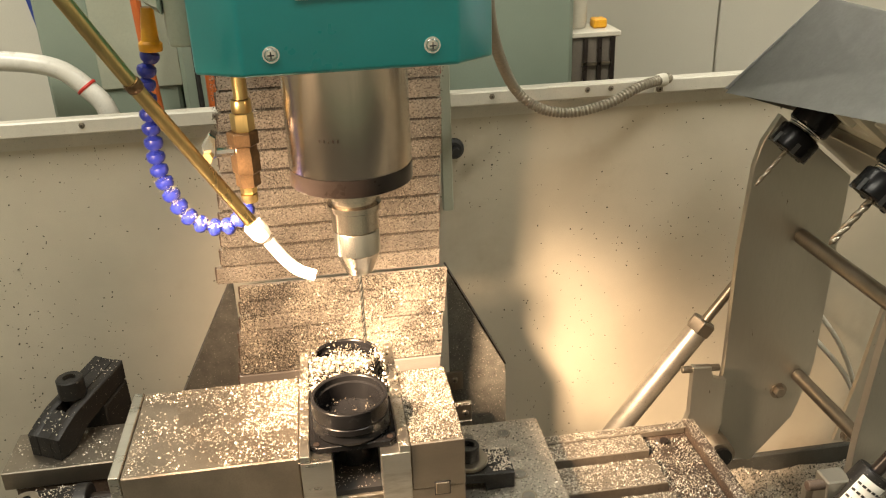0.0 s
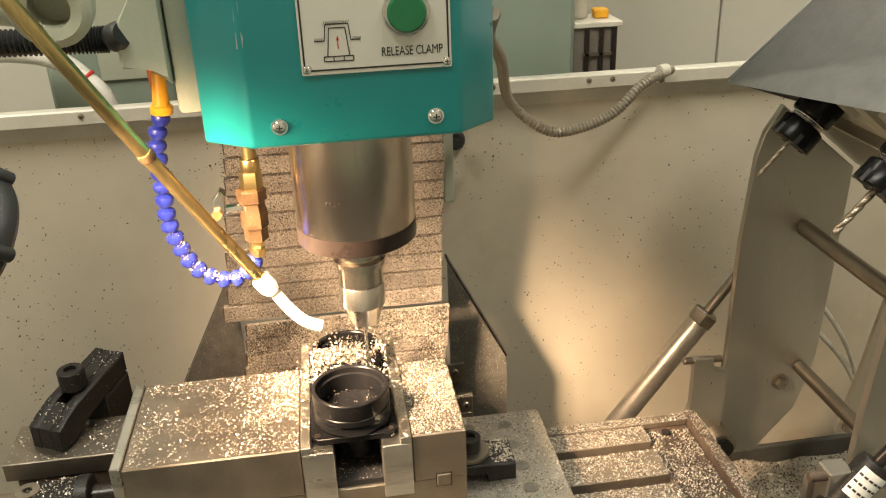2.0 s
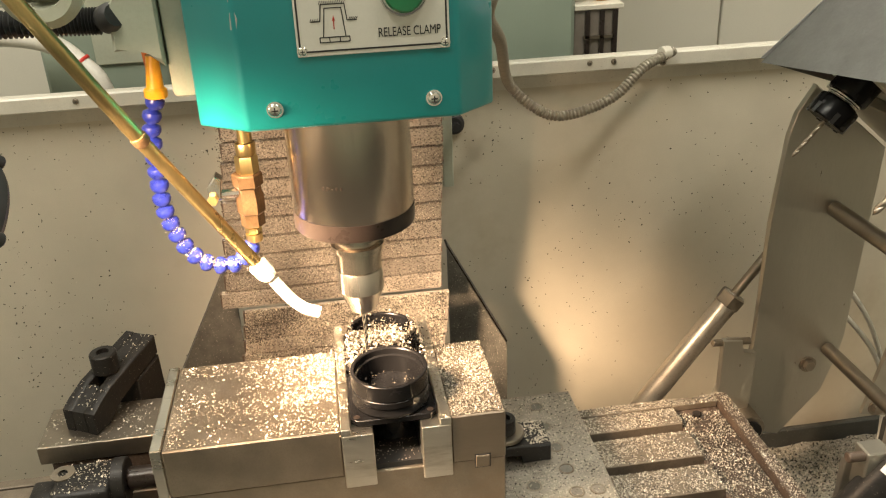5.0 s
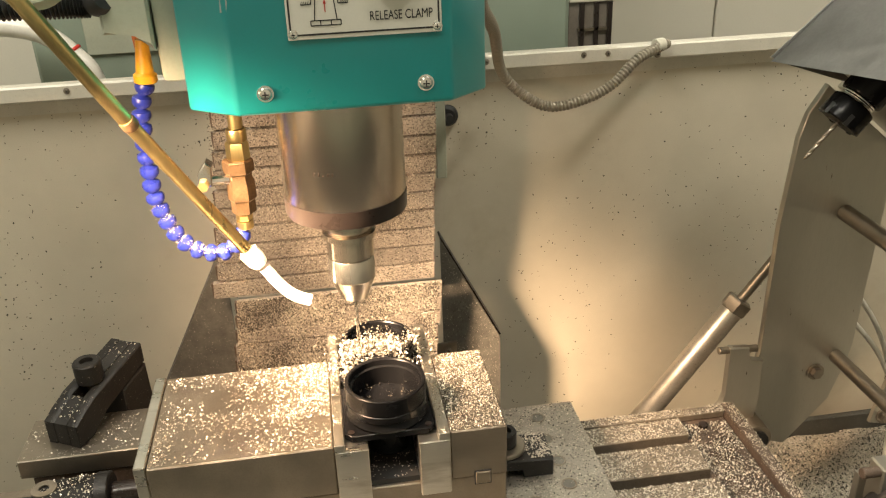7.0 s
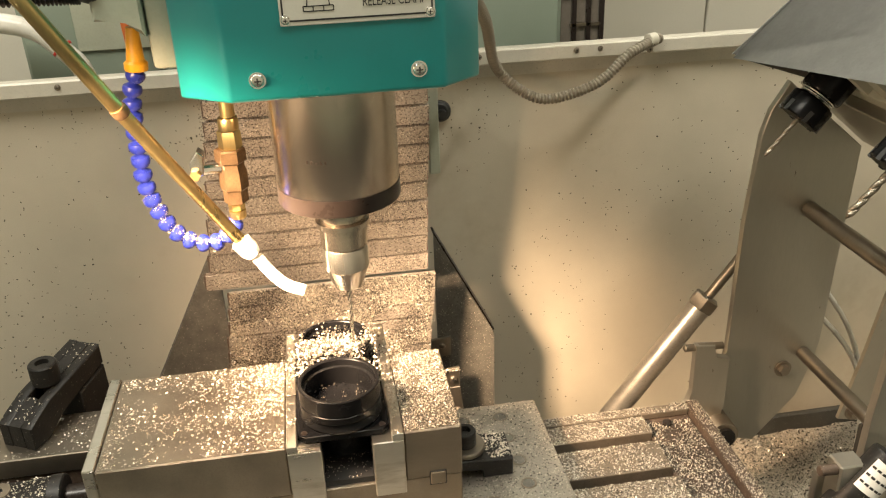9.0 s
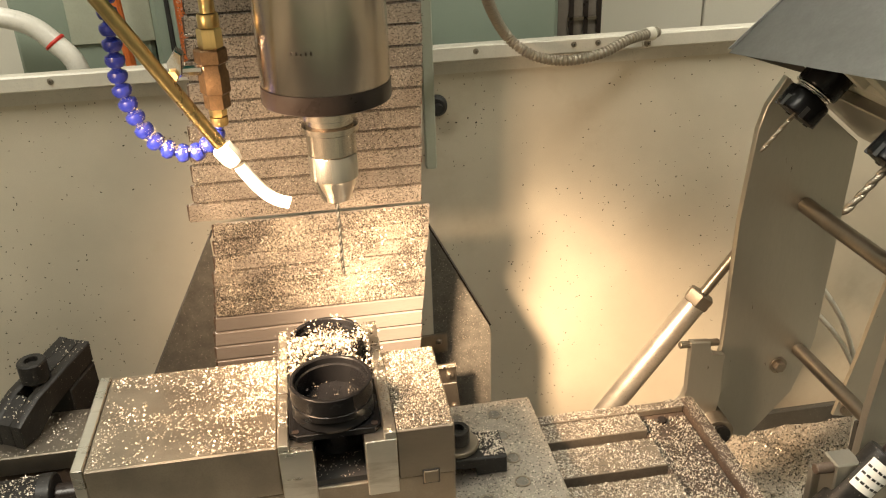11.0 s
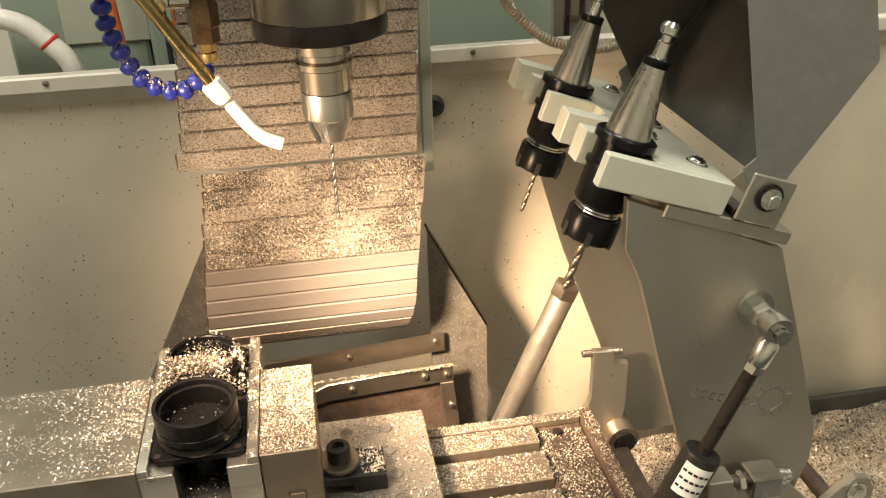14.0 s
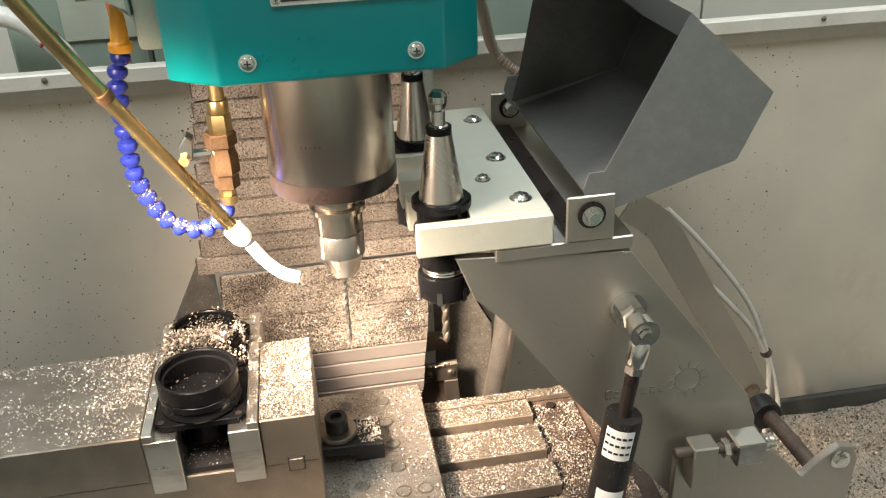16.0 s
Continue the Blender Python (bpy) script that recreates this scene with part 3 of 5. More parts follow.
# brass tube with a white taped nozzle
tubing = thing("air_tube", "bent brass air tube with white taped nozzle", "tube", (-0.12, -0.03, 0.35))
RIDES_HEAD.append(tubing)
part("tube", tube(B(), curve_points([(-0.3, -0.125, 0.71), (-0.2037, -0.1, 0.5396), (-0.1507, -0.055, 0.424), (-0.0885, 0.0, 0.2928)], 40), 0.0053, 16), BRASS, tubing, "long brass tube")
part("nut", lathe(B(), [(0.0058, 0), (0.0062, 0.001), (0.0062, 0.007), (0.0056, 0.008)], 12, along((-0.153, -0.058, 0.43), (-0.147, -0.05, 0.415))), OLDBRASS, tubing)
part("sleeve", lathe(B(), [(0.0062, 0), (0.0085, 0.002), (0.0085, 0.013), (0.0066, 0.018)], 10, along((-0.091, -0.001, 0.2965), (-0.078, 0.001, 0.277))), WHITE, tubing, "white tape sleeve")
part("nozzle", tube(B(), curve_points([(-0.0785, 0.001, 0.278), (-0.067, 0.001, 0.26), (-0.056, 0.001, 0.2485), (-0.0435, 0.001, 0.2425)], 18), 0.0052, 12), WHITE, tubing, "white bent nozzle")

# ball valve with the blue jointed hose
valve = thing("coolant_hose", "blue jointed coolant hose with brass ball valve", "hose", (-0.13, 0.03, 0.3))
RIDES_HEAD.append(valve)
vy = 0.03
body = part("valve_body", lathe(B(), [(0.0095, 0.318), (0.0102, 0.3185), (0.0102, 0.329), (0.0118, 0.331), (0.0118, 0.346), (0.0105, 0.349), (0.0105, 0.353), (0.0128, 0.3545), (0.0128, 0.364), (0.0115, 0.3655)], 6, Matrix.Translation((-0.0913, vy, 0))), OLDBRASS, valve, "tarnished brass valve body")
part("upper_nut", lathe(B(), [(0.0092, 0.3655), (0.0096, 0.367), (0.0096, 0.379), (0.0088, 0.3805)], 6, Matrix.Translation((-0.09, vy, 0))), BRASS, valve)
part("upper_ring", lathe(B(), [(0.008, 0.381), (0.0084, 0.382), (0.0084, 0.39), (0.0078, 0.3915)], 18, Matrix.Translation((-0.0893, vy, 0))), BRASS, valve)
part("riser", lathe(B(), [(0.006, 0.392), (0.006, 0.44)], 14, Matrix.Translation((-0.0888, vy, 0))), BRASS, valve)
part("lower_nut", lathe(B(), [(0.0062, 0.311), (0.007, 0.3125), (0.007, 0.3175)], 6, Matrix.Translation((-0.092, vy, 0))), BRASS, valve)
part("ring", lathe(B(), [(0.0066, 0.3035), (0.0072, 0.305), (0.0072, 0.3105)], 18, Matrix.Translation((-0.0921, vy, 0))), BRASS, valve)
part("stem", lathe(B(), [(0.0045, 0), (0.0045, 0.018)], 10, along((-0.1, vy - 0.002, 0.349), (-0.12, vy - 0.006, 0.35))), CHROME, body)
part("handle", slab(B(), [(-0.123, 0.343), (-0.113, 0.348), (-0.111, 0.364), (-0.116, 0.368), (-0.1235, 0.358)], 0.014, Matrix.Translation((0, vy - 0.012, 0)), 0.001), CHROME, body, "bright steel lever")
part("handle_nut", lathe(B(), [(0.0045, 0), (0.0045, 0.005)], 6, along((-0.119, vy - 0.012, 0.349), (-0.122, vy - 0.03, 0.349))), BRASS, body)
cl = curve_points([(-0.152, vy, 0.434), (-0.1588, vy, 0.4169), (-0.1616, vy, 0.39), (-0.162, vy, 0.3667), (-0.1624, vy, 0.3427), (-0.1579, vy, 0.3227), (-0.1497, vy, 0.3018),
                   (-0.1378, vy, 0.2878), (-0.1197, vy, 0.2815), (-0.1049, vy, 0.2853), (-0.0921, vy, 0.3035)], 200)
lengths = [0.0]
for a, c in zip(cl, cl[1:]):
    lengths.append(lengths[-1] + (c - a).length)
joints = 18
for k in range(joints):
    s0, s1 = lengths[-1] * k / joints, lengths[-1] * (k + 1) / joints
    p0 = cl[min(range(200), key=lambda i: abs(lengths[i] - s0))]
    p1 = cl[min(range(200), key=lambda i: abs(lengths[i] - s1))]
    L = (p1 - p0).length
    part("joint", lathe(B(), [(0.0036, -0.1 * L), (0.0052, 0.0), (0.0072, 0.1 * L), (0.0078, 0.32 * L), (0.0074, 0.52 * L), (0.0058, 0.74 * L), (0.0036, 0.8 * L), (0.0034, 1.0 * L)], 16, along(p0, p1)), BLUE, valve)
part("cone", lathe(B(), [(0.0085, 0), (0.009, 0.001), (0.009, 0.006), (0.0068, 0.008), (0.0048, 0.033)], 18, along((-0.152, vy, 0.434), (-0.1495, vy, 0.47))), YELLOW, valve, "orange-yellow end cone")
lines = thing("hose_pair", "orange and thin black hoses hanging behind the guard", "hose", (-0.25, 0.42, 0.36))
part("orange_line", tube(B(), curve_points([(-0.223, 0.42, 0.22), (-0.2259, 0.42, 0.2874), (-0.2295, 0.42, 0.351), (-0.2318, 0.42, 0.4114), (-0.238, 0.42, 0.62)], 20), 0.0062, 10), ORANGE, lines, "orange plastic line")
part("brown_line", tube(B(), curve_points([(-0.159, 0.42, 0.24), (-0.159, 0.42, 0.36), (-0.163, 0.42, 0.62)], 14), 0.0065, 10), ORANGE, lines, "orange-brown line")
part("black_line", tube(B(), curve_points([(-0.17, 0.41, 0.24), (-0.172, 0.41, 0.36), (-0.176, 0.41, 0.62)], 14), 0.0026, 8), RUBBER, lines, "thin black line")

corr = thing("corrugated_hose", "black corrugated hose running to the head bracket", "hose", (-0.25, 0.0, 0.5))
RIDES_HEAD.append(corr)
part("tube", tube(B(), curve_points([(-0.175, 0.0, 0.5), (-0.25, 0.0, 0.5016), (-0.36, 0.01, 0.502), (-0.6, 0.03, 0.49)], 150), 0.0088, 14, 0.16), RUBBER, corr)
arm_mount = thing("lamp_mount", "pale cast lamp mount above the corrugated hose", "lamp mount", (-0.24, -0.05, 0.53))
RIDES_HEAD.append(arm_mount)
part("ring", lathe(B(), [(0.02, 0), (0.026, 0.004), (0.026, 0.018), (0.02, 0.022), (0.013, 0.02), (0.013, 0.002)], 28, along((-0.19, -0.06, 0.537), (-0.185, -0.2, 0.52))), CASTING, arm_mount)
part("arm", rod(B(), (-0.21, -0.05, 0.535), (-0.32, -0.05, 0.55), 0.016), CASTING, arm_mount)
part("bolt", lathe(B(), [(0.006, 0), (0.006, 0.02)], 8, pose(-0.247, -0.08, 0.51)), STEEL, arm_mount)

# the round work lamp
wl = thing("work_lamp", "round silver work lamp with black front ring, lit", "lamp", (-0.247, -0.15, 0.41))
RIDES_HEAD.append(wl)
wm = along((-0.247, -0.15, 0.41), (-0.247 + 0.535, -0.15 + 0.48, 0.41 - 0.58))
part("housing", lathe(B(), [(0.012, -0.075), (0.02, -0.07), (0.026, -0.045), (0.037, -0.02), (0.0405, -0.006)], 40, wm, False), CHROME, wl, "bright ribbed reflector housing")
part("front_ring", lathe(B(), [(0.0395, -0.007), (0.044, -0.006), (0.0455, -0.003), (0.0455, 0.003), (0.043, 0.006), (0.037, 0.005), (0.036, 0.0)], 48, wm, False), RUBBER, wl, "black rubber front ring")
part("lens", lathe(B(), [(0.0358, 0.0), (0.025, 0.002), (0.01, 0.003)], 40, wm), lens, wl, "lit frosted lens")
for k in range(5):
    a = radians(30 + 72 * k)
    part("lug", lathe(B(), [(0.0035, -0.008), (0.0045, -0.006), (0.0045, 0.004), (0.0035, 0.005)], 12, wm @ Matrix.Translation((0.0465 * math.cos(a), 0.0465 * math.sin(a), 0))), RUBBER, wl)
part("stalk", tube(B(), curve_points([(-0.289, -0.187, 0.455), (-0.31, -0.2, 0.5), (-0.36, -0.14, 0.55), (-0.33, -0.05, 0.552)], 24), 0.008, 12), RUBBER, wl)

# slatted covers that hang behind the spindle
up = thing("slat_cover", "upper roll cover of chip-dusted aluminium slats", "slat cover", (-0.03, 0.2, 0.15), "slat covers")
RIDES_HEAD.append(up)
pitch = 0.0213


def slat(parent, x0, x1, z, y, mat, h=pitch, tilt=0.0, skew=0.0):
    m = Matrix.Translation((0, y, z)) @ pose(0, 0, 0, tilt, 0, 0)
    bb = B()
    prof = [(-0.0012, 0.0), (-0.003, 0.0006), (-0.0033, h - 0.0026), (-0.002, h - 0.0018), (0.003, h - 0.0015), (0.003, 0)]
    va = [bb.verts.new(m @ Vector((x0 + skew * q / h, d, q))) for d, q in prof]
    vb = [bb.verts.new(m @ Vector((x1 + skew * q / h, d, q))) for d, q in prof]
    for i in range(len(prof)):
        j = (i + 1) % len(prof)
        bb.faces.new((va[i], vb[i], vb[j], va[j]))
    bb.faces.new(list(reversed(va)))
    bb.faces.new(vb)
    part("slat", bb, mat, parent)
    for xs in (x0, x1):
        e = B()
        box(e, (xs - 0.001, -0.0015, 0.002), (xs + 0.001, 0.004, h - 0.003), m=m)
        part("seal", e, REDEDGE if xs == x1 else RUST, parent, "red edge seal" if xs == x1 else "oily edge seal")


rs = random.Random(4)
for i in range(22):
    z = 0.1475 + i * pitch
    u = (z - 0.15) / 0.21
    jig = rs.uniform(-0.001, 0.001)
    slat(up, (-0.1545 if i == 0 else -0.1495) + 0.0225 * u + jig, 0.0893 + 0.0085 * u + jig, z, 0.203, SLAT, skew=0.0015)
# added dark sheet, so that the lines between the slats look shaded
part("backing", slab(B(), [(-0.146, 0.153), (0.085, 0.153), (0.105, 0.615), (-0.101, 0.615)], 0.002, Matrix.Translation((0, 0.2064, 0))), RUBBER, up, "dark sheet added to darken the slat gaps")
low = thing("slat_cover", "lower roll cover of aluminium slats, curled under at the end", "slat cover", (-0.03, 0.195, -0.05), "slat covers")
RIDES_HEAD.append(low)
LP = 0.0185
for i in range(9):
    z = 0.1465 - (i + 1) * LP
    u = (0.1465 - z) / 0.21
    jig = rs.uniform(-0.001, 0.001)
    slat(low, -0.131 - 0.026 * u + jig, 0.0965 - 0.02 * u + jig, z, 0.196, SLAT if i < 6 else SLATCLEAN, h=LP, skew=0.002)
# the same added dark sheet behind the lower slats
part("backing", slab(B(), [(-0.15, -0.018), (0.079, -0.018), (0.091, 0.135), (-0.13, 0.135)], 0.002, Matrix.Translation((0, 0.1994, 0))), RUBBER, low, "dark sheet added to darken the slat gaps")
RAD, zc, yc0 = 0.078, -0.02, 0.196 + 0.078
STEP = 13.6
for i in range(5):
    a1 = radians(STEP * (i + 1))
    slat(low, -0.1525 - 0.0025 * i, 0.079 - 0.003 * i, zc - RAD * math.sin(a1), yc0 - RAD * math.cos(a1), SLATCLEAN if i < 2 else SLAT, h=LP, tilt=STEP * (i + 0.5), skew=0.002)


# ---- the table and what stands on it ----
ZT = -0.03
table = thing("work_table", "oily cast iron milling table with T-slots", "machine table", (0, 0, -0.11))
RIDES_TABLE.append(table)
XR = 0.294
for y0, y1 in ((-0.2, -0.132), (-0.118, -0.064), (-0.05, -0.0115), (0.0015, 0.0435), (0.0565, 0.0845), (0.0875, 0.1)):
    part("slot_land", box(B(), (-0.5, y0, ZT - 0.014), (XR, y1, ZT), 0.001), TABLE, table)
# floor and walls of the slots, coloured dark for the shade in them
part("table_body", box(B(), (-0.5, -0.2, -0.11), (XR, 0.1, ZT - 0.0305), 0.002), SLOTSHADE, table)
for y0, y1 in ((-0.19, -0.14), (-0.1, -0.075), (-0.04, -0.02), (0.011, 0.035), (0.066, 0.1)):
    part("slot_wall", box(B(), (-0.5, y0, ZT - 0.03), (XR, y1, ZT - 0.0142)), SLOTSHADE, table)
part("trough_floor", box(B(), (XR, -0.2, -0.11), (0.347, 0.1, ZT - 0.0085), 0.001), RUST, table, "rusty end trough")
part("end_rim", box(B(), (0.3475, -0.2, -0.11), (0.362, 0.1, ZT + 0.002), 0.003, 2), RUST, table)
part("back_rim", box(B(), (0.2945, 0.0875, ZT - 0.0083), (0.347, 0.1, ZT - 0.0005), 0.001), TABLE, table)
part("trough_plug", lathe(B(), [(0.005, 0), (0.005, 0.004)], 12, pose(0.318, 0.075, ZT - 0.0083)), DARKSTEEL, table)

rp = thing("riser_plate", "ground steel riser plate with countersunk holes", "plate", (0, 0, ZT))
RIDES_TABLE.append(rp)
part("plate", box(B(), (-0.24, -0.16, ZT), (0.1765, 0.0975, 0.0), 0.001), RISER, rp)
for hx, hy in ((0.096, 0.075), (0.135, 0.075), (0.1346, 0.0405), (0.1377, 0.0063), (0.139, -0.027), (0.111, 0.0386), (0.16, -0.06), (0.14, -0.06), (0.103, -0.045)):
    hole = part("bore", lathe(B(), [(0.0075, 0.0), (0.0072, 0.0006), (0.0062, 0.0006), (0.0058, -0.0002)], 20, pose(hx, hy, 0.0001)), STEEL, rp)
    part("bore_floor", lathe(B(), [(0.0058, 0), (0.0058, 0.0003)], 16, pose(hx, hy, 0.0002)), GUSSET, hole)

vise = thing("machine_vise", "ground steel precision vise dusted with chips", "vise", (-0.07, 0, 0))
RIDES_TABLE.append(vise)
part("base", box(B(), (-0.2155, -0.069, 0.0), (0.0705, 0.05, 0.0605), 0.0012), STEEL, vise)
part("moving_jaw", box(B(), (-0.2155, -0.0725, 0.0625), (-0.0702, 0.054, 0.11), 0.0012), STEEL, vise, "ground steel moving jaw")
part("end_plate", box(B(), (-0.2255, -0.0705, 0.001), (-0.216, 0.056, 0.1105), 0.001), ALU, vise, "bright end plate")
part("fixed_jaw", box(B(), (0.0235, -0.0715, 0.0612), (0.0705, 0.046, 0.11), 0.0012), OILED, vise, "oily ground steel fixed jaw")
part("key", box(B(), (0.0435, -0.0735, 0.0545), (0.056, -0.0694, 0.067), 0.0008), OILED, vise)
kg = B()
for a, c in (((0.0427, 0.0539), (0.0568, 0.0545)), ((0.0427, 0.067), (0.0568, 0.0677)), ((0.0427, 0.0539), (0.0435, 0.0677)), ((0.056, 0.0539), (0.0568, 0.0677))):
    box(kg, (a[0], -0.0727, a[1]), (c[0], -0.0716, c[1]))
part("key_gap", kg, INKSHADE, vise)
for nm, x0, x1, r0, r1 in (("soft_jaw", -0.0698, -0.0429, -0.0698, -0.0615), ("soft_jaw", -0.0022, 0.0232, 0.0138, 0.0232)):
    j = B()
    box(j, (x0, -0.0738, 0.05), (x1, 0.1, 0.1045), 0.0008)
    sj = part(nm, j, ALU, vise, "bright milled aluminium soft jaw")
    part("rim", box(B(), (r0, -0.0738, 0.1046), (r1, 0.1, 0.1115), 0.0006), ALU, sj)
part("wing", box(B(), (-0.36, 0.048, 0.022), (-0.2258, 0.112, 0.042), 0.001), STEEL, vise, "steel clamping wing")
part("wing_back", box(B(), (-0.35, 0.05, 0.0), (-0.2258, 0.11, 0.0218)), RUST, vise)
part("screw_boss", box(B(), (-0.338, -0.012, 0.0), (-0.284, 0.036, 0.03), 0.006, 3), BLACKOX, vise, "black oily screw housing")
part("boss_collar", lathe(B(), [(0.012, 0), (0.0215, 0.0005), (0.0215, 0.011), (0.02, 0.012)], 28, along((-0.2839, 0.012, 0.0216), (-0.2, 0.012, 0.0216))), BLACKOX, vise)
part("boss_washer", lathe(B(), [(0.0045, 0.03), (0.011, 0.03), (0.011, 0.0315), (0.0045, 0.0315)], 20, Matrix.Translation((-0.331, 0.02, 0)), False), STEEL, vise)
part("boss_tail", box(B(), (-0.362, -0.004, 0.0), (-0.3385, 0.03, 0.018), 0.003, 2), BLACKOX, vise)
part("screw_end", rod(B(), (-0.2718, 0.012, 0.022), (-0.2258, 0.012, 0.022), 0.011, 20), DARKSTEEL, vise)
part("front_rail", box(B(), (-0.38, -0.07, 0.0), (-0.2258, -0.018, 0.012), 0.001), STEEL, vise)
# black sheet in place of the shade deep between the jaws
part("gap_floor", box(B(), (-0.0428, -0.066, 0.0606), (-0.0023, 0.09, 0.066)), INKSHADE, vise, "black sheet that darkens the gap between the jaws")


def workpiece(cx, cy, rim_z, label, forward=0.0):
    w = thing("workpiece", label, "workpiece", (cx, cy, 0.1048), "workpieces in the vise")
    RIDES_TABLE.append(w)
    fl = B()
    h = 0.037
    c = 0.006
    slab(fl, [(-h + c, -h), (h - c, -h), (h, -h + c), (h, h - c), (h - c, h), (-h + c, h), (-h, h - c), (-h, -h + c)], 0.006, Matrix.Translation((cx, cy, 0.1109)) @ pose(0, 0, 0, -90, 0, 0), 0.0006)
    part("flange", fl, ANODISED, w, "square black flange")
    part("spigot", lathe(B(), [(0.019, 0.074), (0.0195, 0.075), (0.0195, 0.1048)], 40, Matrix.Translation((cx, cy, 0))), ANODISED, w)
    prof = [(0.0328, 0.1112), (0.0338, 0.1135), (0.0322, 0.116), (0.032, 0.1195), (0.0333, 0.121), (0.0333, 0.1262), (0.0326, 0.1268), (0.0326, 0.1276), (0.0334, 0.1283), (0.0335, rim_z - 0.0008), (0.0327, rim_z),
            (0.0306, rim_z), (0.0298, rim_z - 0.001), (0.0296, rim_z - 0.006), (0.0275, rim_z - 0.0068), (0.0275, 0.119), (0.001, 0.1185)]
    prof = [(r, z) for i, (r, z) in enumerate(prof) if z <= rim_z]
    part("cup", lathe(B(), prof, 64, Matrix.Translation((cx, cy + forward, 0))), ANODISED, w, "turned black cup with grooved rim")
    for sx in (-1, 1):
        for sy in (-1, 1):
            part("hole_rim", lathe(B(), [(0.0028, 0), (0.0028, 0.0004), (0.0016, 0.0004)], 14, pose(cx + sx * 0.0315, cy + sy * 0.0315, 0.1112)), DARKSTEEL, w)
    return w


workpiece(-0.024, -0.0265, 0.1425, "black anodised cup with a square flange, clamped", -0.0062)
workpiece(-0.024, 0.0505, 0.1312, "black anodised cup buried in chips, clamped")

# strap clamp beside the fixed jaw
ck = thing("strap_clamp", "black strap clamp with socket-head bolt on the plate", "clamp", (0.1, 0.012, 0))
RIDES_TABLE.append(ck)
part("strap", slab(B(), [(0.068, 0.011), (0.1, 0.011), (0.1, 0.0), (0.128, 0.0), (0.128, 0.019), (0.068, 0.022)], 0.04, Matrix.Translation((0, -0.012, 0)), 0.0012), BLACKOX, ck)
bolt = part("bolt", lathe(B(), [(0.0105, 0.027), (0.0108, 0.0275), (0.0108, 0.041), (0.01, 0.042), (0.006, 0.042), (0.0058, 0.037), (0.0005, 0.037)], 24, pose(0.086, 0.008, 0)), BLACKOX, ck, "black socket-head bolt")
part("washer", lathe(B(), [(0.0185, 0.0222), (0.019, 0.0227), (0.019, 0.026), (0.018, 0.027)], 32, pose(0.086, 0.008, 0)), STEEL, bolt, "thick steel washer")
part("stud", lathe(B(), [(0.006, 0.0), (0.006, 0.022)], 14, pose(0.086, 0.008, 0)), STEEL, bolt)

# clamp standing on the vise's wing
lc = thing("strap_clamp", "black slotted step clamp standing on a steel wing", "clamp", (-0.3, 0.1, 0.042))
RIDES_TABLE.append(lc)
lm = Matrix.Translation((-0.321, 0.066, 0)) @ pose(0, 0, 0, 0, 0, -27)
ALONG = pose(0, 0, 0, 0, 0, 90)
rail_side = [(0.0, 0.0422), (0.02, 0.0422), (0.04, 0.058), (0.106, 0.072), (0.106, 0.093), (0.03, 0.0795), (0.012, 0.071), (0.0, 0.066)]
for x0, x1 in ((-0.0185, -0.0068), (0.0068, 0.0185)):
    part("strap_side", slab(B(), rail_side, x1 - x0, lm @ ALONG @ Matrix.Translation((0, -x1, 0)), 0.0012), BLACKOX, lc)
part("strap_nose", slab(B(), [(0.0005, 0.0424), (0.02, 0.0424), (0.028, 0.0484), (0.028, 0.0785), (0.012, 0.0706), (0.0005, 0.0656)], 0.0135, lm @ ALONG @ Matrix.Translation((0, -0.00675, 0))), BLACKOX, lc)
part("strap_end", slab(B(), [(0.062, 0.0625), (0.1055, 0.0718), (0.1055, 0.0926), (0.062, 0.0852)], 0.0135, lm @ ALONG @ Matrix.Translation((0, -0.00675, 0))), BLACKOX, lc)
part("heel_block", slab(B(), [(0.064, 0.0), (0.106, 0.0), (0.104, 0.0708), (0.066, 0.0624)], 0.041, lm @ ALONG @ Matrix.Translation((0, -0.0205, 0)), 0.0012), BLACKOX, lc, "black stepped heel block")
part("nut", lathe(B(), [(0.0125, 0.0835), (0.0132, 0.0845), (0.0132, 0.103), (0.0118, 0.1045), (0.0065, 0.1045), (0.006, 0.1), (0.0005, 0.1)], 24, lm @ pose(0, 0.049, 0)), BLACKOX, lc, "black socket-head nut")
part("stud", lathe(B(), [(0.005, 0.042), (0.005, 0.0834)], 14, lm @ pose(0, 0.049, 0)), STEEL, lc)


# ---- the swinging tool changer on the table's end ----
PX, PZ = 0.441, -0.112


def P(x, z):
    return (PX + x, PZ + z)


base = thing("changer_bracket", "oily steel bracket that carries the tool changer", "bracket", (0.41, 0.02, -0.2))
RIDES_TABLE.append(base)
part("rear_ear", slab(B(), [(0.388, -0.005), (0.412, -0.007), (0.415, -0.025), (0.432, -0.027), (0.432, -0.085), (0.42, -0.2), (0.363, -0.2), (0.363, -0.11), (0.386, -0.085), (0.39, -0.07)], 0.01, Matrix.Translation((0, 0.165, 0)), 0.001), PLATE, base)
part("stop_bolt", rod(B(), (0.376, 0.17, -0.009), (0.424, 0.17, -0.011), 0.0045, 10), STEEL, base)
part("pivot_boss", lathe(B(), [(0.019, 0), (0.0195, 0.001), (0.0195, 0.05)], 28, along((0.4255, 0.145, -0.126), (0.4255, 0.3, -0.126))), STEEL, base, "round pivot boss")
part("boss_socket", lathe(B(), [(0.0135, 0), (0.0135, 0.004), (0.006, 0.004)], 22, along((0.4255, 0.1445, -0.126), (0.4255, -0.3, -0.126))), BLACKOX, base, "black socket screw")
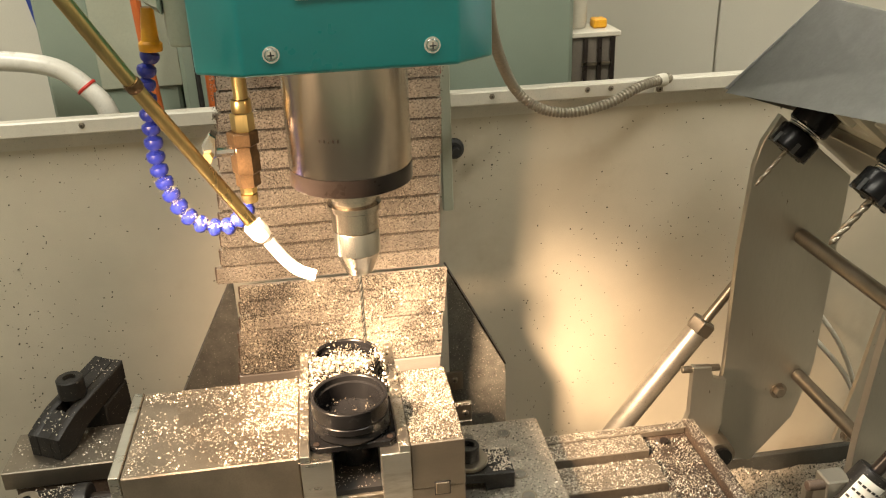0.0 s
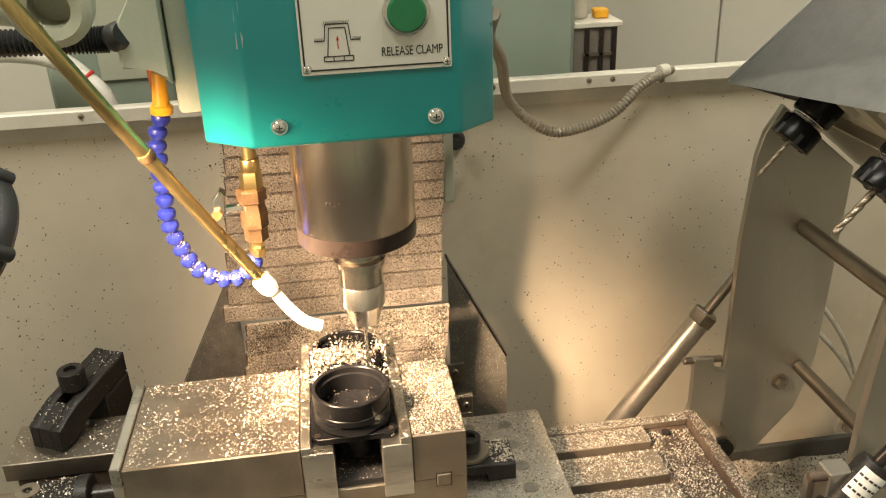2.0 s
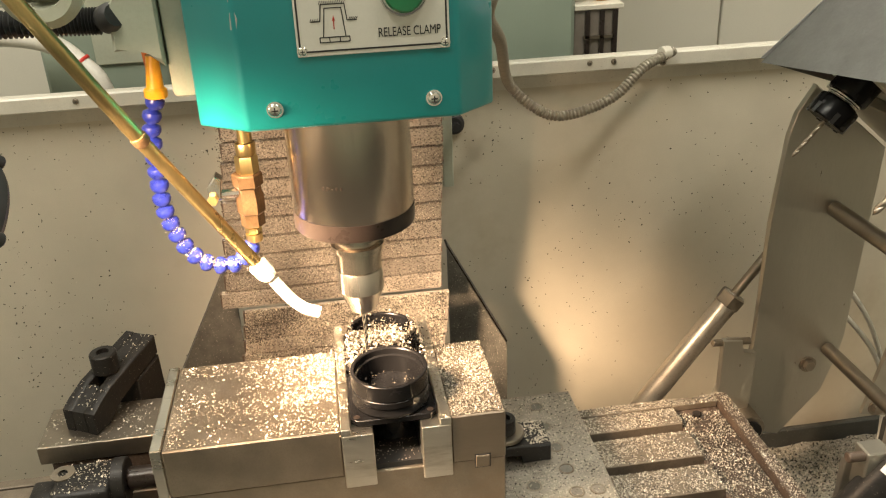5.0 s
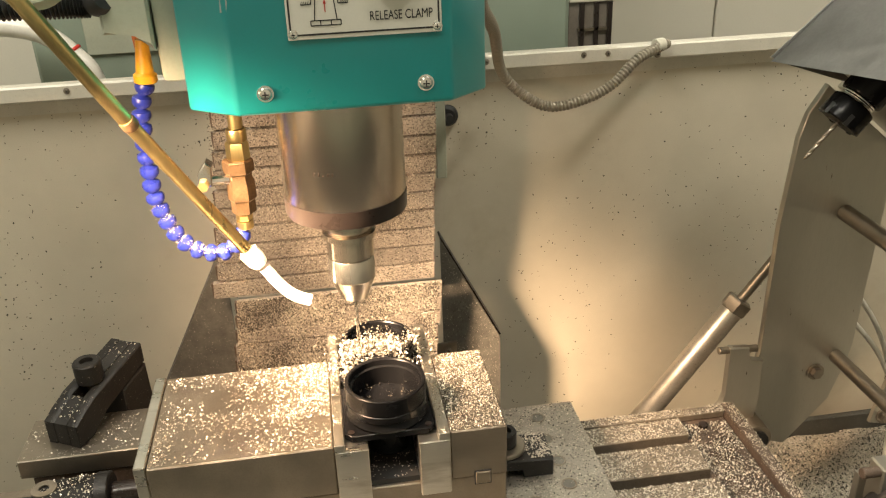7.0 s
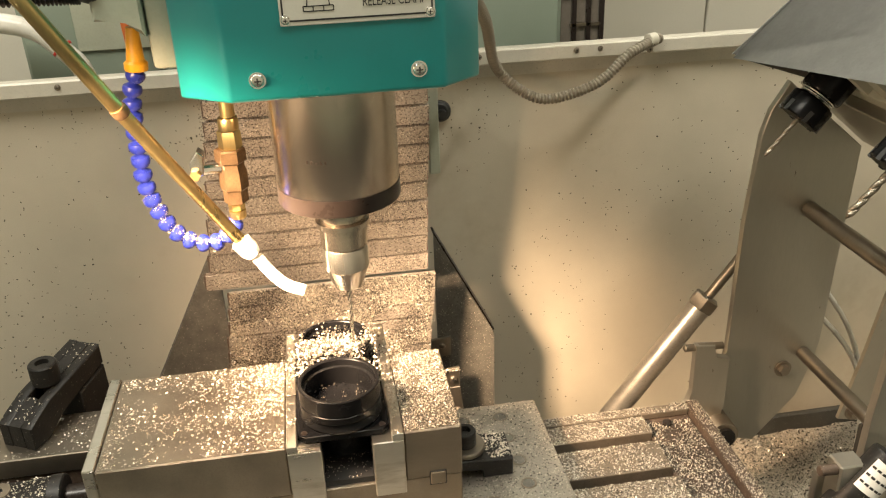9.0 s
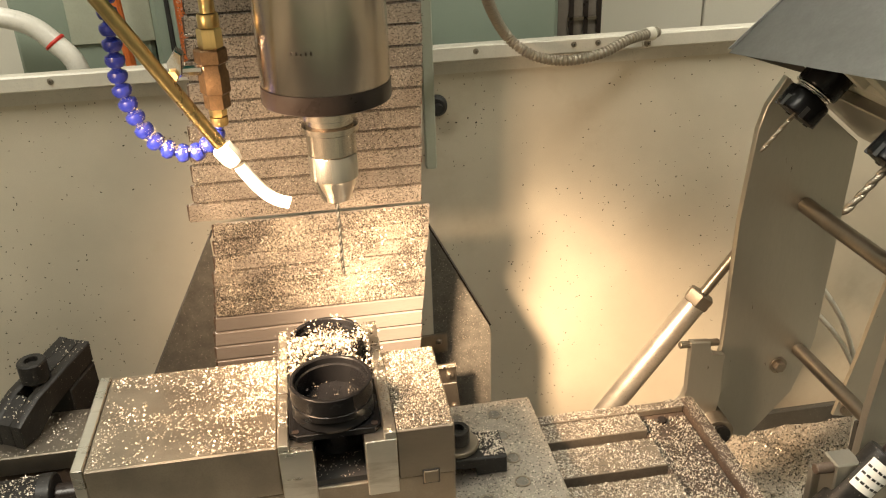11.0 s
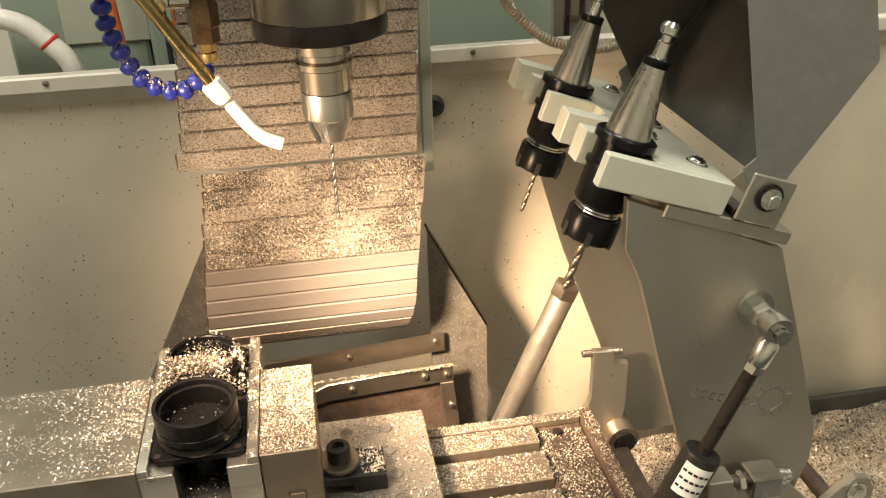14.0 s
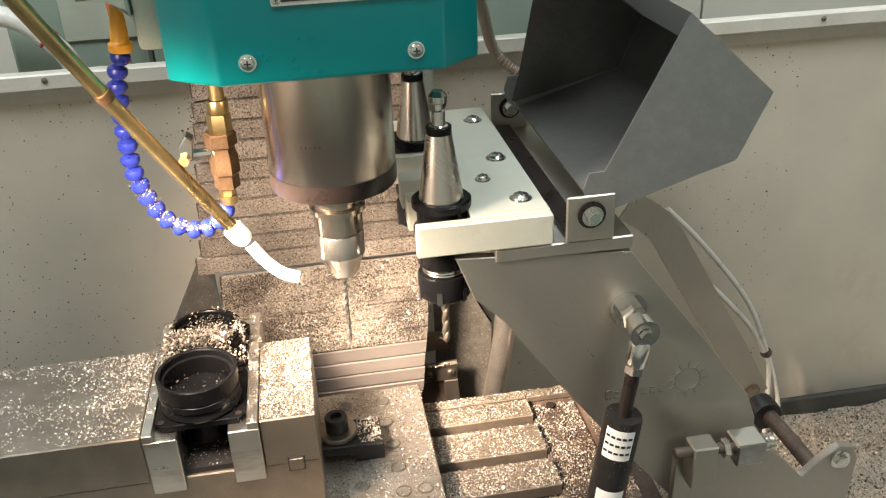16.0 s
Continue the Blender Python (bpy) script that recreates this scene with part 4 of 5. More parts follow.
part("foot", box(B(), (0.3625, -0.19, -0.2), (0.43, 0.17, -0.131), 0.002), RUST, base)
part("pivot_shaft", rod(B(), (PX, -0.0525, PZ), (PX, -0.035, PZ), 0.012, 20), STEEL, base)

arm = thing("tool_changer_arm", "swinging stainless tool changer arm with nylon tool fork", "tool changer", (PX, 0.05, PZ))
RIDES_TABLE.append(arm)
YF, YR = -0.062, 0.195
front = [P(*q) for q in ((0.034, 0.425), (0.02, 0.385), (0.024, 0.35), (0.014, 0.25), (0.008, 0.165), (0.006, 0.05), (-0.004, 0.03), (-0.026, 0.012), (-0.03, -0.008), (-0.02, -0.026), (0.0, -0.032), (0.024, -0.026),
                         (0.085, 0.04), (0.118, 0.085), (0.128, 0.115), (0.133, 0.2), (0.139, 0.322))]
rear = [P(*q) for q in ((0.036, 0.405), (0.018, 0.375), (0.011, 0.348), (0.004, 0.242), (0.004, 0.075), (-0.004, 0.03), (-0.018, 0.0), (-0.018, -0.03), (0.011, -0.056), (0.054, -0.068),
                        (0.105, -0.005), (0.12, 0.05), (0.124, 0.0745), (0.128, 0.207), (0.132, 0.325))]
fp = part("side_plate", slab(B(), front, 0.009, Matrix.Translation((0, YF, 0)), 0.0008), PLATE, arm, "stainless side plate with etched mark")
part("side_plate", slab(B(), rear, 0.009, Matrix.Translation((0, YR, 0)), 0.0008), PLATE, arm, "stainless side plate")
for rx, rz, rr in ((0.08, 0.255, 0.0095), (0.103, 0.06, 0.0085)):
    part("cross_rod", rod(B(), (PX + rx, YF + 0.0095, PZ + rz), (PX + rx, YR - 0.0005, PZ + rz), rr, 18), STEEL, arm)
part("rear_bolt", hexbolt(B(), (PX + 0.08, YR - 0.0005, PZ + 0.039), (0, -1, 0), 0.0075, 0.008), STEEL, arm)
rb = part("rod_bolt", hexbolt(B(), (PX + 0.104, YF - 0.0005, PZ + 0.281), (0, -1, 0), 0.011, 0.02), CHROME, arm, "bright hexagon bolt and spacer")
part("spacer", lathe(B(), [(0.008, 0.018), (0.008, 0.036)], 18, along((PX + 0.104, YF, PZ + 0.281), (PX + 0.104, -1, PZ + 0.281))), CHROME, rb)
part("low_bolt", hexbolt(B(), (PX + 0.068, YF - 0.0005, PZ + 0.046), (0, -1, 0), 0.008, 0.008), CHROME, arm)
# etched mark: bars in place of the lettering, and a wheel of rays
etched = B()
WK = Matrix.Translation((PX, 0, PZ)) @ pose(0, 0, 0, 0, 40, 0)
for k, (w, h) in enumerate(((0.006, 0.009), (0.004, 0.007), (0.004, 0.007), (0.005, 0.007), (0.004, 0.007), (0.005, 0.007), (0.004, 0.007))):
    for q in (0, h * 0.9):
        box(etched, (-0.115 + k * 0.0085, -0.0002, 0.187 + q), (-0.115 + k * 0.0085 + w, 0.0006, 0.1878 + q), m=Matrix.Translation((0, YF - 0.0003, 0)) @ WK)
    box(etched, (-0.115 + k * 0.0085, -0.0002, 0.187), (-0.1143 + k * 0.0085, 0.0006, 0.187 + h), m=Matrix.Translation((0, YF - 0.0003, 0)) @ WK)
for k in range(12):
    a = 2 * math.pi * k / 12
    box(etched, (0.013, -0.0002, -0.0004), (0.019, 0.0006, 0.0004), m=Matrix.Translation((0, YF - 0.0003, 0)) @ WK @ Matrix.Translation((-0.038, 0, 0.197)) @ pose(0, 0, 0, 0, math.degrees(a), 0))
for k in range(24):
    a = 2 * math.pi * k / 24
    box(etched, (0.0118, -0.0002, -0.0016), (0.0126, 0.0006, 0.0016), m=Matrix.Translation((0, YF - 0.0003, 0)) @ WK @ Matrix.Translation((-0.038, 0, 0.197)) @ pose(0, 0, 0, 0, math.degrees(a), 0))
part("etched_mark", etched, CHROME, fp, "etched wheel and bars")

# stop block and bracket plate beside the arm; they stand on the table's end
ST = Matrix.Translation((PX + 0.008, 0, PZ))
part("stop_block", box(B(), (-0.011, -0.106, 0.1245), (0.017, -0.08, 0.148), 0.0015, 1, ST), CHROME, base, "bright stop block")
stud = part("stop_screw", rod(B(), ST @ Vector((-0.066, -0.093, 0.14)), ST @ Vector((0.03, -0.093, 0.1365)), 0.005, 12), RUST, base, "oily threaded stop screw")
for x0, r0 in ((-0.02, 0.0095), (0.0175, 0.0085), (0.0235, 0.007)):
    part("nut", lathe(B(), [(r0 * 0.9, 0), (r0, 0.001), (r0, 0.005), (r0 * 0.9, 0.006)], 6 if r0 > 0.009 else 18, along(ST @ Vector((x0, -0.093, 0.1375)), ST @ Vector((x0 + 1, -0.093, 0.1375)))), CHROME, stud)
part("stop_ear", box(B(), (-0.05, -0.1, 0.1), (-0.026, -0.0792, 0.146), 0.0015, 1, ST), PLATE, base)
part("bracket_plate", slab(B(), [(-0.056, -0.08), (0.13, -0.08), (0.135, 0.085), (0.127, 0.101), (0.112, 0.104), (0.098, 0.094), (0.078, 0.07), (0.03, 0.1245), (-0.056, 0.1245)], 0.008, ST @ Matrix.Translation((0, -0.0785, 0)), 0.001), PLATE, base, "steel bracket plate with an ear")
part("ear_bolt", hexbolt(B(), ST @ Vector((0.115, -0.0788, 0.088)), (0, -1, 0), 0.0068, 0.007), CHROME, base)

# top plate, fork and hinge ears, laid out as they lie when the arm has swung out level
SW = Matrix.Translation((PX, 0, PZ)) @ pose(0, 0, 0, 0, 40, 0)
TOPZ = 0.352


def swung(bm_, a, c, bevel=0.001):
    """A box in the swung-out arm's own directions: x and z from the pivot."""
    return box(bm_, a, c, bevel, 1, SW)


part("top_plate", swung(B(), (-0.215, YF - 0.002, TOPZ - 0.012), (-0.1, YR + 0.014, TOPZ), 0.0012), PLATE, arm, "stainless top plate")
fork = B()
swung(fork, (-0.232, -0.0552, TOPZ + 0.0003), (-0.168, YR + 0.01, TOPZ + 0.027), 0.0006)
fk = part("fork", fork, NYLON, arm, "white nylon tool fork")
for y0, y1 in ((-0.0145, 0.005), (0.085, 0.0945), (0.1355, 0.15), (0.18, 0.205), (0.03, 0.05)):
    part("finger", swung(B(), (-0.277, y0, TOPZ + 0.0004), (-0.2322, y1, TOPZ + 0.0269), 0.0006), NYLON, fk)
part("front_bar", swung(B(), (-0.277, -0.0651, TOPZ + 0.0003), (-0.168, -0.0554, TOPZ + 0.027), 0.0012), NYLON, fk)
for sx, sy in ((-0.186, -0.03), (-0.186, 0.06), (-0.186, 0.165), (-0.208, 0.015)):
    screw("screw", fk, SW @ Vector((sx, sy, TOPZ + 0.027)), SW.to_3x3() @ Vector((0, 0, 1)), 0.0075 if sx > -0.2 else 0.0055, 0.005, CHROME, "bright cross-head screw with washer")
part("angle_strip", swung(B(), (-0.156, YF + 0.004, TOPZ + 0.0003), (-0.138, YR + 0.006, TOPZ + 0.006)), DARKSTEEL, arm)
HX, HZ = -0.138, 0.376
for y0 in (YF - 0.004, YR + 0.009):
    ear = part("hinge_ear", swung(B(), (HX - 0.02, y0, TOPZ + 0.0003), (HX + 0.02, y0 + 0.003, HZ + 0.016), 0.0012), PLATE, arm, "bright hinge ear")
    part("washer", lathe(B(), [(0.004, 0), (0.0115, 0.0003), (0.0115, 0.0018), (0.004, 0.002)], 24, along(SW @ Vector((HX, y0 - 0.0002, HZ)), SW @ Vector((HX, -9, HZ)))), DARKSTEEL, ear)
    part("hinge_bolt", hexbolt(B(), SW @ Vector((HX, y0 - 0.0024, HZ)), (0, -1, 0), 0.006, 0.008), CHROME, ear)


def toolset(cy, r_drill, z_tip, label):
    """A taper holder with collet nut and cutter in the fork; heights from the pivot along the tool."""
    t = part("tool", lathe(B(), [(0.0098, 0.4415), (0.01, 0.442), (0.0178, 0.3895), (0.018, 0.3885)][::-1], 40, SW @ Matrix.Translation((-0.2515, cy, 0))), GROUND, arm, label)
    m = SW @ Matrix.Translation((-0.2515, cy, 0))
    part("flange", lathe(B(), [(0.022, 0.3585), (0.0235, 0.3595), (0.0235, 0.3625), (0.0205, 0.3635), (0.0205, 0.3805), (0.0242, 0.3815), (0.0242, 0.387), (0.0225, 0.3883)], 40, m), ANODISED, t, "black flange")
    part("body", lathe(B(), [(0.0205, 0.3295), (0.0215, 0.3315), (0.0215, 0.3583)], 40, m), ANODISED, t)
    part("thread", lathe(B(), [(0.0175 + (0.0006 if k % 2 else 0), 0.322 + k * 0.0012) for k in range(7)], 40, m), CHROME, t, "bright thread")
    nut = B()
    n = 48
    lathe(nut, [(0.013, 0.299), (0.0205, 0.2995), (0.022, 0.301), (0.022, 0.32), (0.021, 0.3217)], n, m)
    nn = part("collet_nut", nut, ANODISED, t, "black slotted collet nut")
    for k in range(6):
        part("slot", box(B(), (0.0195, -0.0022, 0.2987), (0.0224, 0.0022, 0.3105), m=m @ pose(0, 0, 0, 0, 0, 60 * k + 10)), INKSHADE, nn)
    part("stud_neck", lathe(B(), [(0.0092, 0.442), (0.0092, 0.4475), (0.0055, 0.449), (0.0055, 0.46), (0.004, 0.461), (0.004, 0.4655), (0.0072, 0.467), (0.0074, 0.472), (0.0045, 0.4755)], 24, m), CHROME, t, "bright pull stud")
    part("collar", lathe(B(), [(0.0098, 0.4418), (0.0102, 0.4425), (0.0102, 0.4475), (0.0095, 0.4482)], 24, m), ANODISED, t)
    part("cutter", drill(B(), r_drill, z_tip, 0.3005, m, 2.2), STEEL, t, "bright steel cutter")


toolset(-0.03, 0.0036, 0.248, "steel taper tool holder with drill")
toolset(0.115, 0.0024, 0.253, "steel taper tool holder with slim cutter")

# sheet metal hood on the hinge, built open, in the arm's own directions at rest
HO = SW @ Vector((HX, 0, HZ))
HO = (HO.x, HO.z)
AA, BB, CC, DD = (0.006, -0.004), (0.112, -0.05), (0.164, -0.024), (0.15, 0.072)
hood = new("hood")
hood.parent = arm
hood.location = (HO[0] - PX, -0.05, HO[1] - PZ)
tagged(hood, "grey sheet metal hood")
y0, y1 = YF - 0.001, YR + 0.006


def sheet(a, c, ya, yb, th=0.0016):
    """A folded panel between two corners of the hood's outline."""
    d = Vector((c[0] - a[0], 0, c[1] - a[1])).normalized()
    nrm = Vector((d.z, 0, -d.x)) * th
    bb_ = B()
    q = [(a[0], a[1]), (c[0], c[1]), (c[0] + nrm.x, c[1] + nrm.z), (a[0] + nrm.x, a[1] + nrm.z)]
    return slab(bb_, q, yb - ya, Matrix.Translation((0, ya, 0)))


def hood_part(name, bm_, mat=HOOD):
    ob = new(name, mesh_of(name, bm_, mat))
    ob.parent = hood
    return ob


hood_part("panel", sheet(AA, BB, y0, y1))
hood_part("panel", sheet(BB, CC, y0, y1))
# thin dark sheets added over the inner faces, for the darkness they reflect
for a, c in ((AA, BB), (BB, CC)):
    hood_part("liner", sheet(a, c, y0, y1 - 0.0006, -0.0005), HOODSHADE)
q = B()
far = (CC[0] - 0.204 * 0.138, CC[1] + 0.979 * 0.138)
vv = [q.verts.new(v) for v in ((CC[0], y0, CC[1]), (DD[0], y0, DD[1]), (far[0], y1, far[1]), (CC[0], y1, CC[1]))]
q.faces.new(vv)
bmesh.ops.solidify(q, geom=list(q.faces), thickness=0.0016)
hood_part("panel", q)
notch = [(0.002, 0.006), (0.0, -0.004), BB, CC, DD, (0.03, 0.02), (0.02, 0.028), (0.008, 0.02)]
hood_part("side", slab(B(), notch, 0.0016, Matrix.Translation((0, y0 - 0.0017, 0))))
# the far side's inner face, darkened the same way
inside_face = [(0.004, 0.004), (BB[0], BB[1] + 0.0012), (CC[0] - 0.0012, CC[1] + 0.0006), (far[0] - 0.002, far[1] - 0.004), (0.03, 0.022)]
hood_part("liner", slab(B(), inside_face, 0.0004, Matrix.Translation((0, y1 - 0.0005, 0))), HOODSHADE)
notch[4] = (far[0] + 0.004, far[1] - 0.002)
hood_part("side", slab(B(), notch, 0.0016, Matrix.Translation((0, y1 + 0.0001, 0))))


def cylinder(name, label, bx, bz, y, length, rad, mat, rodmat, rest_len):
    """A pneumatic cylinder on its lower pin; z runs along it."""
    c = new(name)
    c.location = (bx, y, bz)
    tagged(c, label, "cylinder")

    def bit(nm, bm_, m_, parent=c, lab=""):
        ob = new(nm, mesh_of(nm, bm_, m_))
        ob.parent = parent
        return tagged(ob, lab)

    bit("barrel", lathe(B(), [(rad * 0.9, 0.015), (rad, 0.018), (rad, length - 0.003), (rad * 0.94, length)], 32), mat)
    bit("clevis", box(B(), (-0.006, -0.01, -0.012), (0.006, 0.01, 0.0148), 0.002), STEEL)
    rd = new("piston_rod")
    rd.parent = c
    rd.location = (0, 0, rest_len)
    tagged(rd, "steel piston rod with rod eye")
    bit("rod", lathe(B(), [(0.0062, -0.21), (0.0062, -0.03)], 20), rodmat, rd)
    bit("lock_nut", lathe(B(), [(0.0085, -0.04), (0.0085, -0.033)], 6), CHROME, rd)
    bit("fork_end", lathe(B(), [(0.0085, -0.0325), (0.0092, -0.031), (0.0092, -0.012), (0.0075, -0.009)], 20), CHROME, rd)
    bit("eye", lathe(B(), [(0.006, -0.006), (0.0125, -0.006), (0.0125, 0.006), (0.006, 0.006)], 24, pose(0, 0, 0, 90, 0, 0), False), CHROME, rd)
    bit("pin", lathe(B(), [(0.0058, -0.011), (0.006, -0.01), (0.006, 0.012)], 6, pose(0, 0, 0, 90, 0, 0)), CHROME, rd)
    return c, rd, bit


CF = (0.3, -0.149, -0.099)
CR = (0.279, -0.203, 0.24)
cyl_f, rod_f, bit = cylinder("air_cylinder", "black air cylinder with silver label beside the arm", CF[0], CF[1], CF[2], 0.238, 0.0165, BLACKOX, DARKSTEEL, 0.39)
def label_patch(z0, z1, a0, a1, r=0.0168):
    """A label that lies round a part of the barrel."""
    bb_ = B()
    cols = [(bb_.verts.new((r * math.cos(radians(a)), r * math.sin(radians(a)), z0)), bb_.verts.new((r * math.cos(radians(a)), r * math.sin(radians(a)), z1))) for a in np.linspace(a0, a1, 14)]
    for (p, q_), (s_, t_) in zip(cols, cols[1:]):
        bb_.faces.new((p, s_, t_, q_))
    return bb_


bit("label", label_patch(0.2, 0.231, -160, -70), LABEL, cyl_f, "white printed label")
lb = B()
for k in range(5):
    for q in (0.206, 0.214, 0.222):
        a = radians(-150 + 17 * k)
        box(lb, (-0.0018, -0.0002, 0), (0.0018, 0.0002, 0.0022), m=Matrix.Translation((0.0169 * math.cos(a), 0.0169 * math.sin(a), q)) @ pose(0, 0, 0, 0, 0, math.degrees(a) + 90))
bit("print", lb, INKSHADE, cyl_f)
bit("label", label_patch(0.13, 0.165, -150, -60), LABEL, cyl_f, "white printed label")
cyl_r, rod_r, bit2 = cylinder("air_cylinder", "bright steel air cylinder dusted with chips behind the table", CR[0], CR[1], CR[2], 0.262, 0.0145, DUSTY, STEEL, 0.39)
bit2("gland_nut", lathe(B(), [(0.0165, 0.25), (0.0175, 0.252), (0.0175, 0.266), (0.015, 0.268)], 6), STEEL, cyl_r)

stop = thing("stop_rod", "oily steel stop rod with a clevis beside the arm", "rod", (0.52, 0.0, -0.1))
RIDES_TABLE.append(stop)
part("rod", rod(B(), (0.565, -0.055, -0.066), (0.565, 0.046, -0.07), 0.0085, 16), RUST, stop)
part("rod_end", lathe(B(), [(0.006, 0), (0.0085, 0.001), (0.0085, 0.014)], 16, along((0.565, -0.0695, -0.0655), (0.565, -0.0555, -0.066))), STEEL, stop)
part("knuckle", lathe(B(), [(0.017, 0), (0.018, 0.002), (0.018, 0.02), (0.016, 0.022)], 22, along((0.562, 0.045, -0.07), (0.559, 0.2, -0.07))), BLACKOX, stop, "black knuckle")
part("post", box(B(), (0.55, 0.0675, -0.34), (0.575, 0.08, -0.075), 0.002), BASE, stop)

LK = (0.64, 0.2098, -0.168)
link_bar = thing("link_bar", "curved steel link bar behind the changer arm", "link", LK)
mid = curve_points([(0.645, 0, -0.178), (0.602, 0, -0.098), (0.565, 0, -0.036), (0.513, 0, 0.053), (0.484, 0, 0.099), (0.445, 0, 0.128)], 16)
edges_ = []
for i, c in enumerate(mid):
    d = (mid[min(i + 1, 15)] - mid[max(i - 1, 0)]).normalized()
    edges_.append((c + Vector((d.z, 0, -d.x)) * 0.022, c - Vector((d.z, 0, -d.x)) * 0.0165))
part("bar", slab(B(), [(a.x, a.z) for a, c in edges_] + [(c.x, c.z) for a, c in reversed(edges_)], 0.006, Matrix.Translation((0, LK[1] - 0.003, 0)), 0.0008), PLATE, link_bar)
part("pivot_bolt", hexbolt(B(), (0.64, LK[1] - 0.0032, -0.166), (0, -1, 0), 0.008, 0.008), STEEL, link_bar, "oily hexagon pivot bolt")

line = thing("air_line", "two thin clear air lines tied together", "air line", (0.686, 0.286, -0.3))
part("line", tube(B(), curve_points([(0.53, 0.286, 0.082), (0.584, 0.286, 0.025), (0.661, 0.286, -0.073), (0.706, 0.286, -0.17), (0.7363, 0.286, -0.26), (0.731, 0.266, -0.31)], 40), 0.0036, 10), CLEAR, line)
part("line", tube(B(), curve_points([(0.526, 0.289, 0.03), (0.599, 0.289, -0.0375), (0.667, 0.289, -0.111), (0.699, 0.286, -0.164), (0.712, 0.284, -0.2), (0.716, 0.276, -0.31)], 40), 0.0036, 10), CLEAR, line)
part("tie", lathe(B(), [(0.007, -0.004), (0.0085, 0), (0.007, 0.004)], 12, along((0.704, 0.286, -0.168), (0.709, 0.286, -0.18))), RUST, line)
RIDES_TABLE.append(line)


# ---- conduit of short rigid rings from the head to the rail ----
SHAPES = {
    -0.053: [(0.11, -0.01, 0.45), (0.118, 0.05, 0.42), (0.16, 0.2, 0.365), (0.191, 0.3, 0.295), (0.2254, 0.3, 0.2614), (0.26, 0.3, 0.2516), (0.3158, 0.3, 0.268), (0.356, 0.31, 0.298), (0.402, 0.332, 0.309)],
    0.0: [(0.11, -0.01, 0.503), (0.118, 0.05, 0.458), (0.157, 0.2, 0.385), (0.198, 0.3, 0.3184), (0.2254, 0.3, 0.293), (0.267, 0.3, 0.2831), (0.3154, 0.3, 0.292), (0.3563, 0.31, 0.307), (0.402, 0.332, 0.309)],
    0.088: [(0.11, -0.01, 0.591), (0.125, 0.06, 0.52), (0.165, 0.2, 0.43), (0.212, 0.3, 0.36), (0.255, 0.3, 0.32), (0.3, 0.3, 0.307), (0.33, 0.3, 0.304), (0.36, 0.31, 0.31), (0.402, 0.332, 0.309)],
}
RINGS = 46


def conduit_line(h):
    """The conduit's middle line for a height of the head."""
    keys = sorted(SHAPES)
    a, c = (keys[0], keys[1]) if h < 0 else (keys[1], keys[2])
    u = min(max((h - a) / (c - a), -0.2), 1.1)
    ctrl = [Vector(p).lerp(Vector(q), u) for p, q in zip(SHAPES[a], SHAPES[c])]
    fine = curve_points(ctrl, 160)
    run = [0.0]
    for p, q in zip(fine, fine[1:]):
        run.append(run[-1] + (q - p).length)
    out = []
    for k in range(RINGS + 1):
        s = run[-1] * k / RINGS
        i = min(max(j for j in range(160) if run[j] <= s + 1e-9), 158)
        out.append(fine[i].lerp(fine[i + 1], (s - run[i]) / (run[i + 1] - run[i])))
    return out


conduit = thing("conduit", "flexible grey-brown corrugated conduit clipped to the rail", "conduit", (0.25, 0.3, 0.28))
ring_bm = B()
lathe(ring_bm, [(0.0052 + (0.0011 if k % 4 in (1, 2) else 0), -0.0012 + k * 0.00112) for k in range(13)], 14)
ring_me = mesh_of("ring", ring_bm, CONDUIT)
rings = []
for k in range(RINGS):
    ring = new("ring", ring_me)
    ring.parent = conduit
    rings.append(ring)
clip_ = thing("conduit_clip", "pale steel conduit clip screwed to the rail", "clip", (0.395, 0.335, 0.305))
part("strap", lathe(B(), [(0.0073, -0.006), (0.008, -0.0055), (0.008, 0.0055), (0.0073, 0.006)], 16, along((0.388, 0.326, 0.3085), (0.4, 0.3305, 0.309))), RAIL, clip_)
part("tail", box(B(), (0.386, 0.3385, 0.29), (0.397, 0.3418, 0.306), 0.0008), RAIL, clip_)
screw("screw", clip_, (0.3915, 0.3385, 0.2945), (0, -1, 0), 0.0035, 0.003, STEEL)
for sx in (0.18, 0.3, 0.33, -0.15, -0.3, 0.62, 0.8):
    rs_ = thing("rail_screw", "small bright screw in the guard rail", "screw", (sx, 0.3418, 0.3), "rail screws")
    screw("head", rs_, (sx, 0.3418, 0.2985), (0, -1, 0), 0.0028, 0.002, STEEL)

# ---- loose chips ----


def on_flat(x0, x1, y0, y1, z, scale=40, thr=-0.1, seed=1):
    def f(rng):
        x, y = rng.uniform(x0, x1), rng.uniform(y0, y1)
        if patchy(x, y, scale, seed) < thr + rng.gauss(0, 0.25):
            return None
        return (x, y, z), (0, 0, 1)
    return f


def chips(name, n, place, size, mat, label, at, seed, rides, lift=0.35):
    ob = flakes(name, n, place, size, mat, label, at, seed, lift)
    if rides is not None:
        rides.append(ob)
    return ob


chips("chips", 2600, on_flat(-0.213, -0.072, -0.07, 0.052, 0.11, 32, -0.05, 1), 0.0018, CHIPS, "curly bright aluminium chips on the vise jaw", (-0.14, 0, 0.11), 1, RIDES_TABLE)
chips("chips", 700, on_flat(-0.12, -0.072, -0.03, 0.052, 0.11, 30, -0.2, 2), 0.0019, CHIPS, "curly bright aluminium chips on the vise jaw", (-0.1, 0, 0.11), 2, RIDES_TABLE)
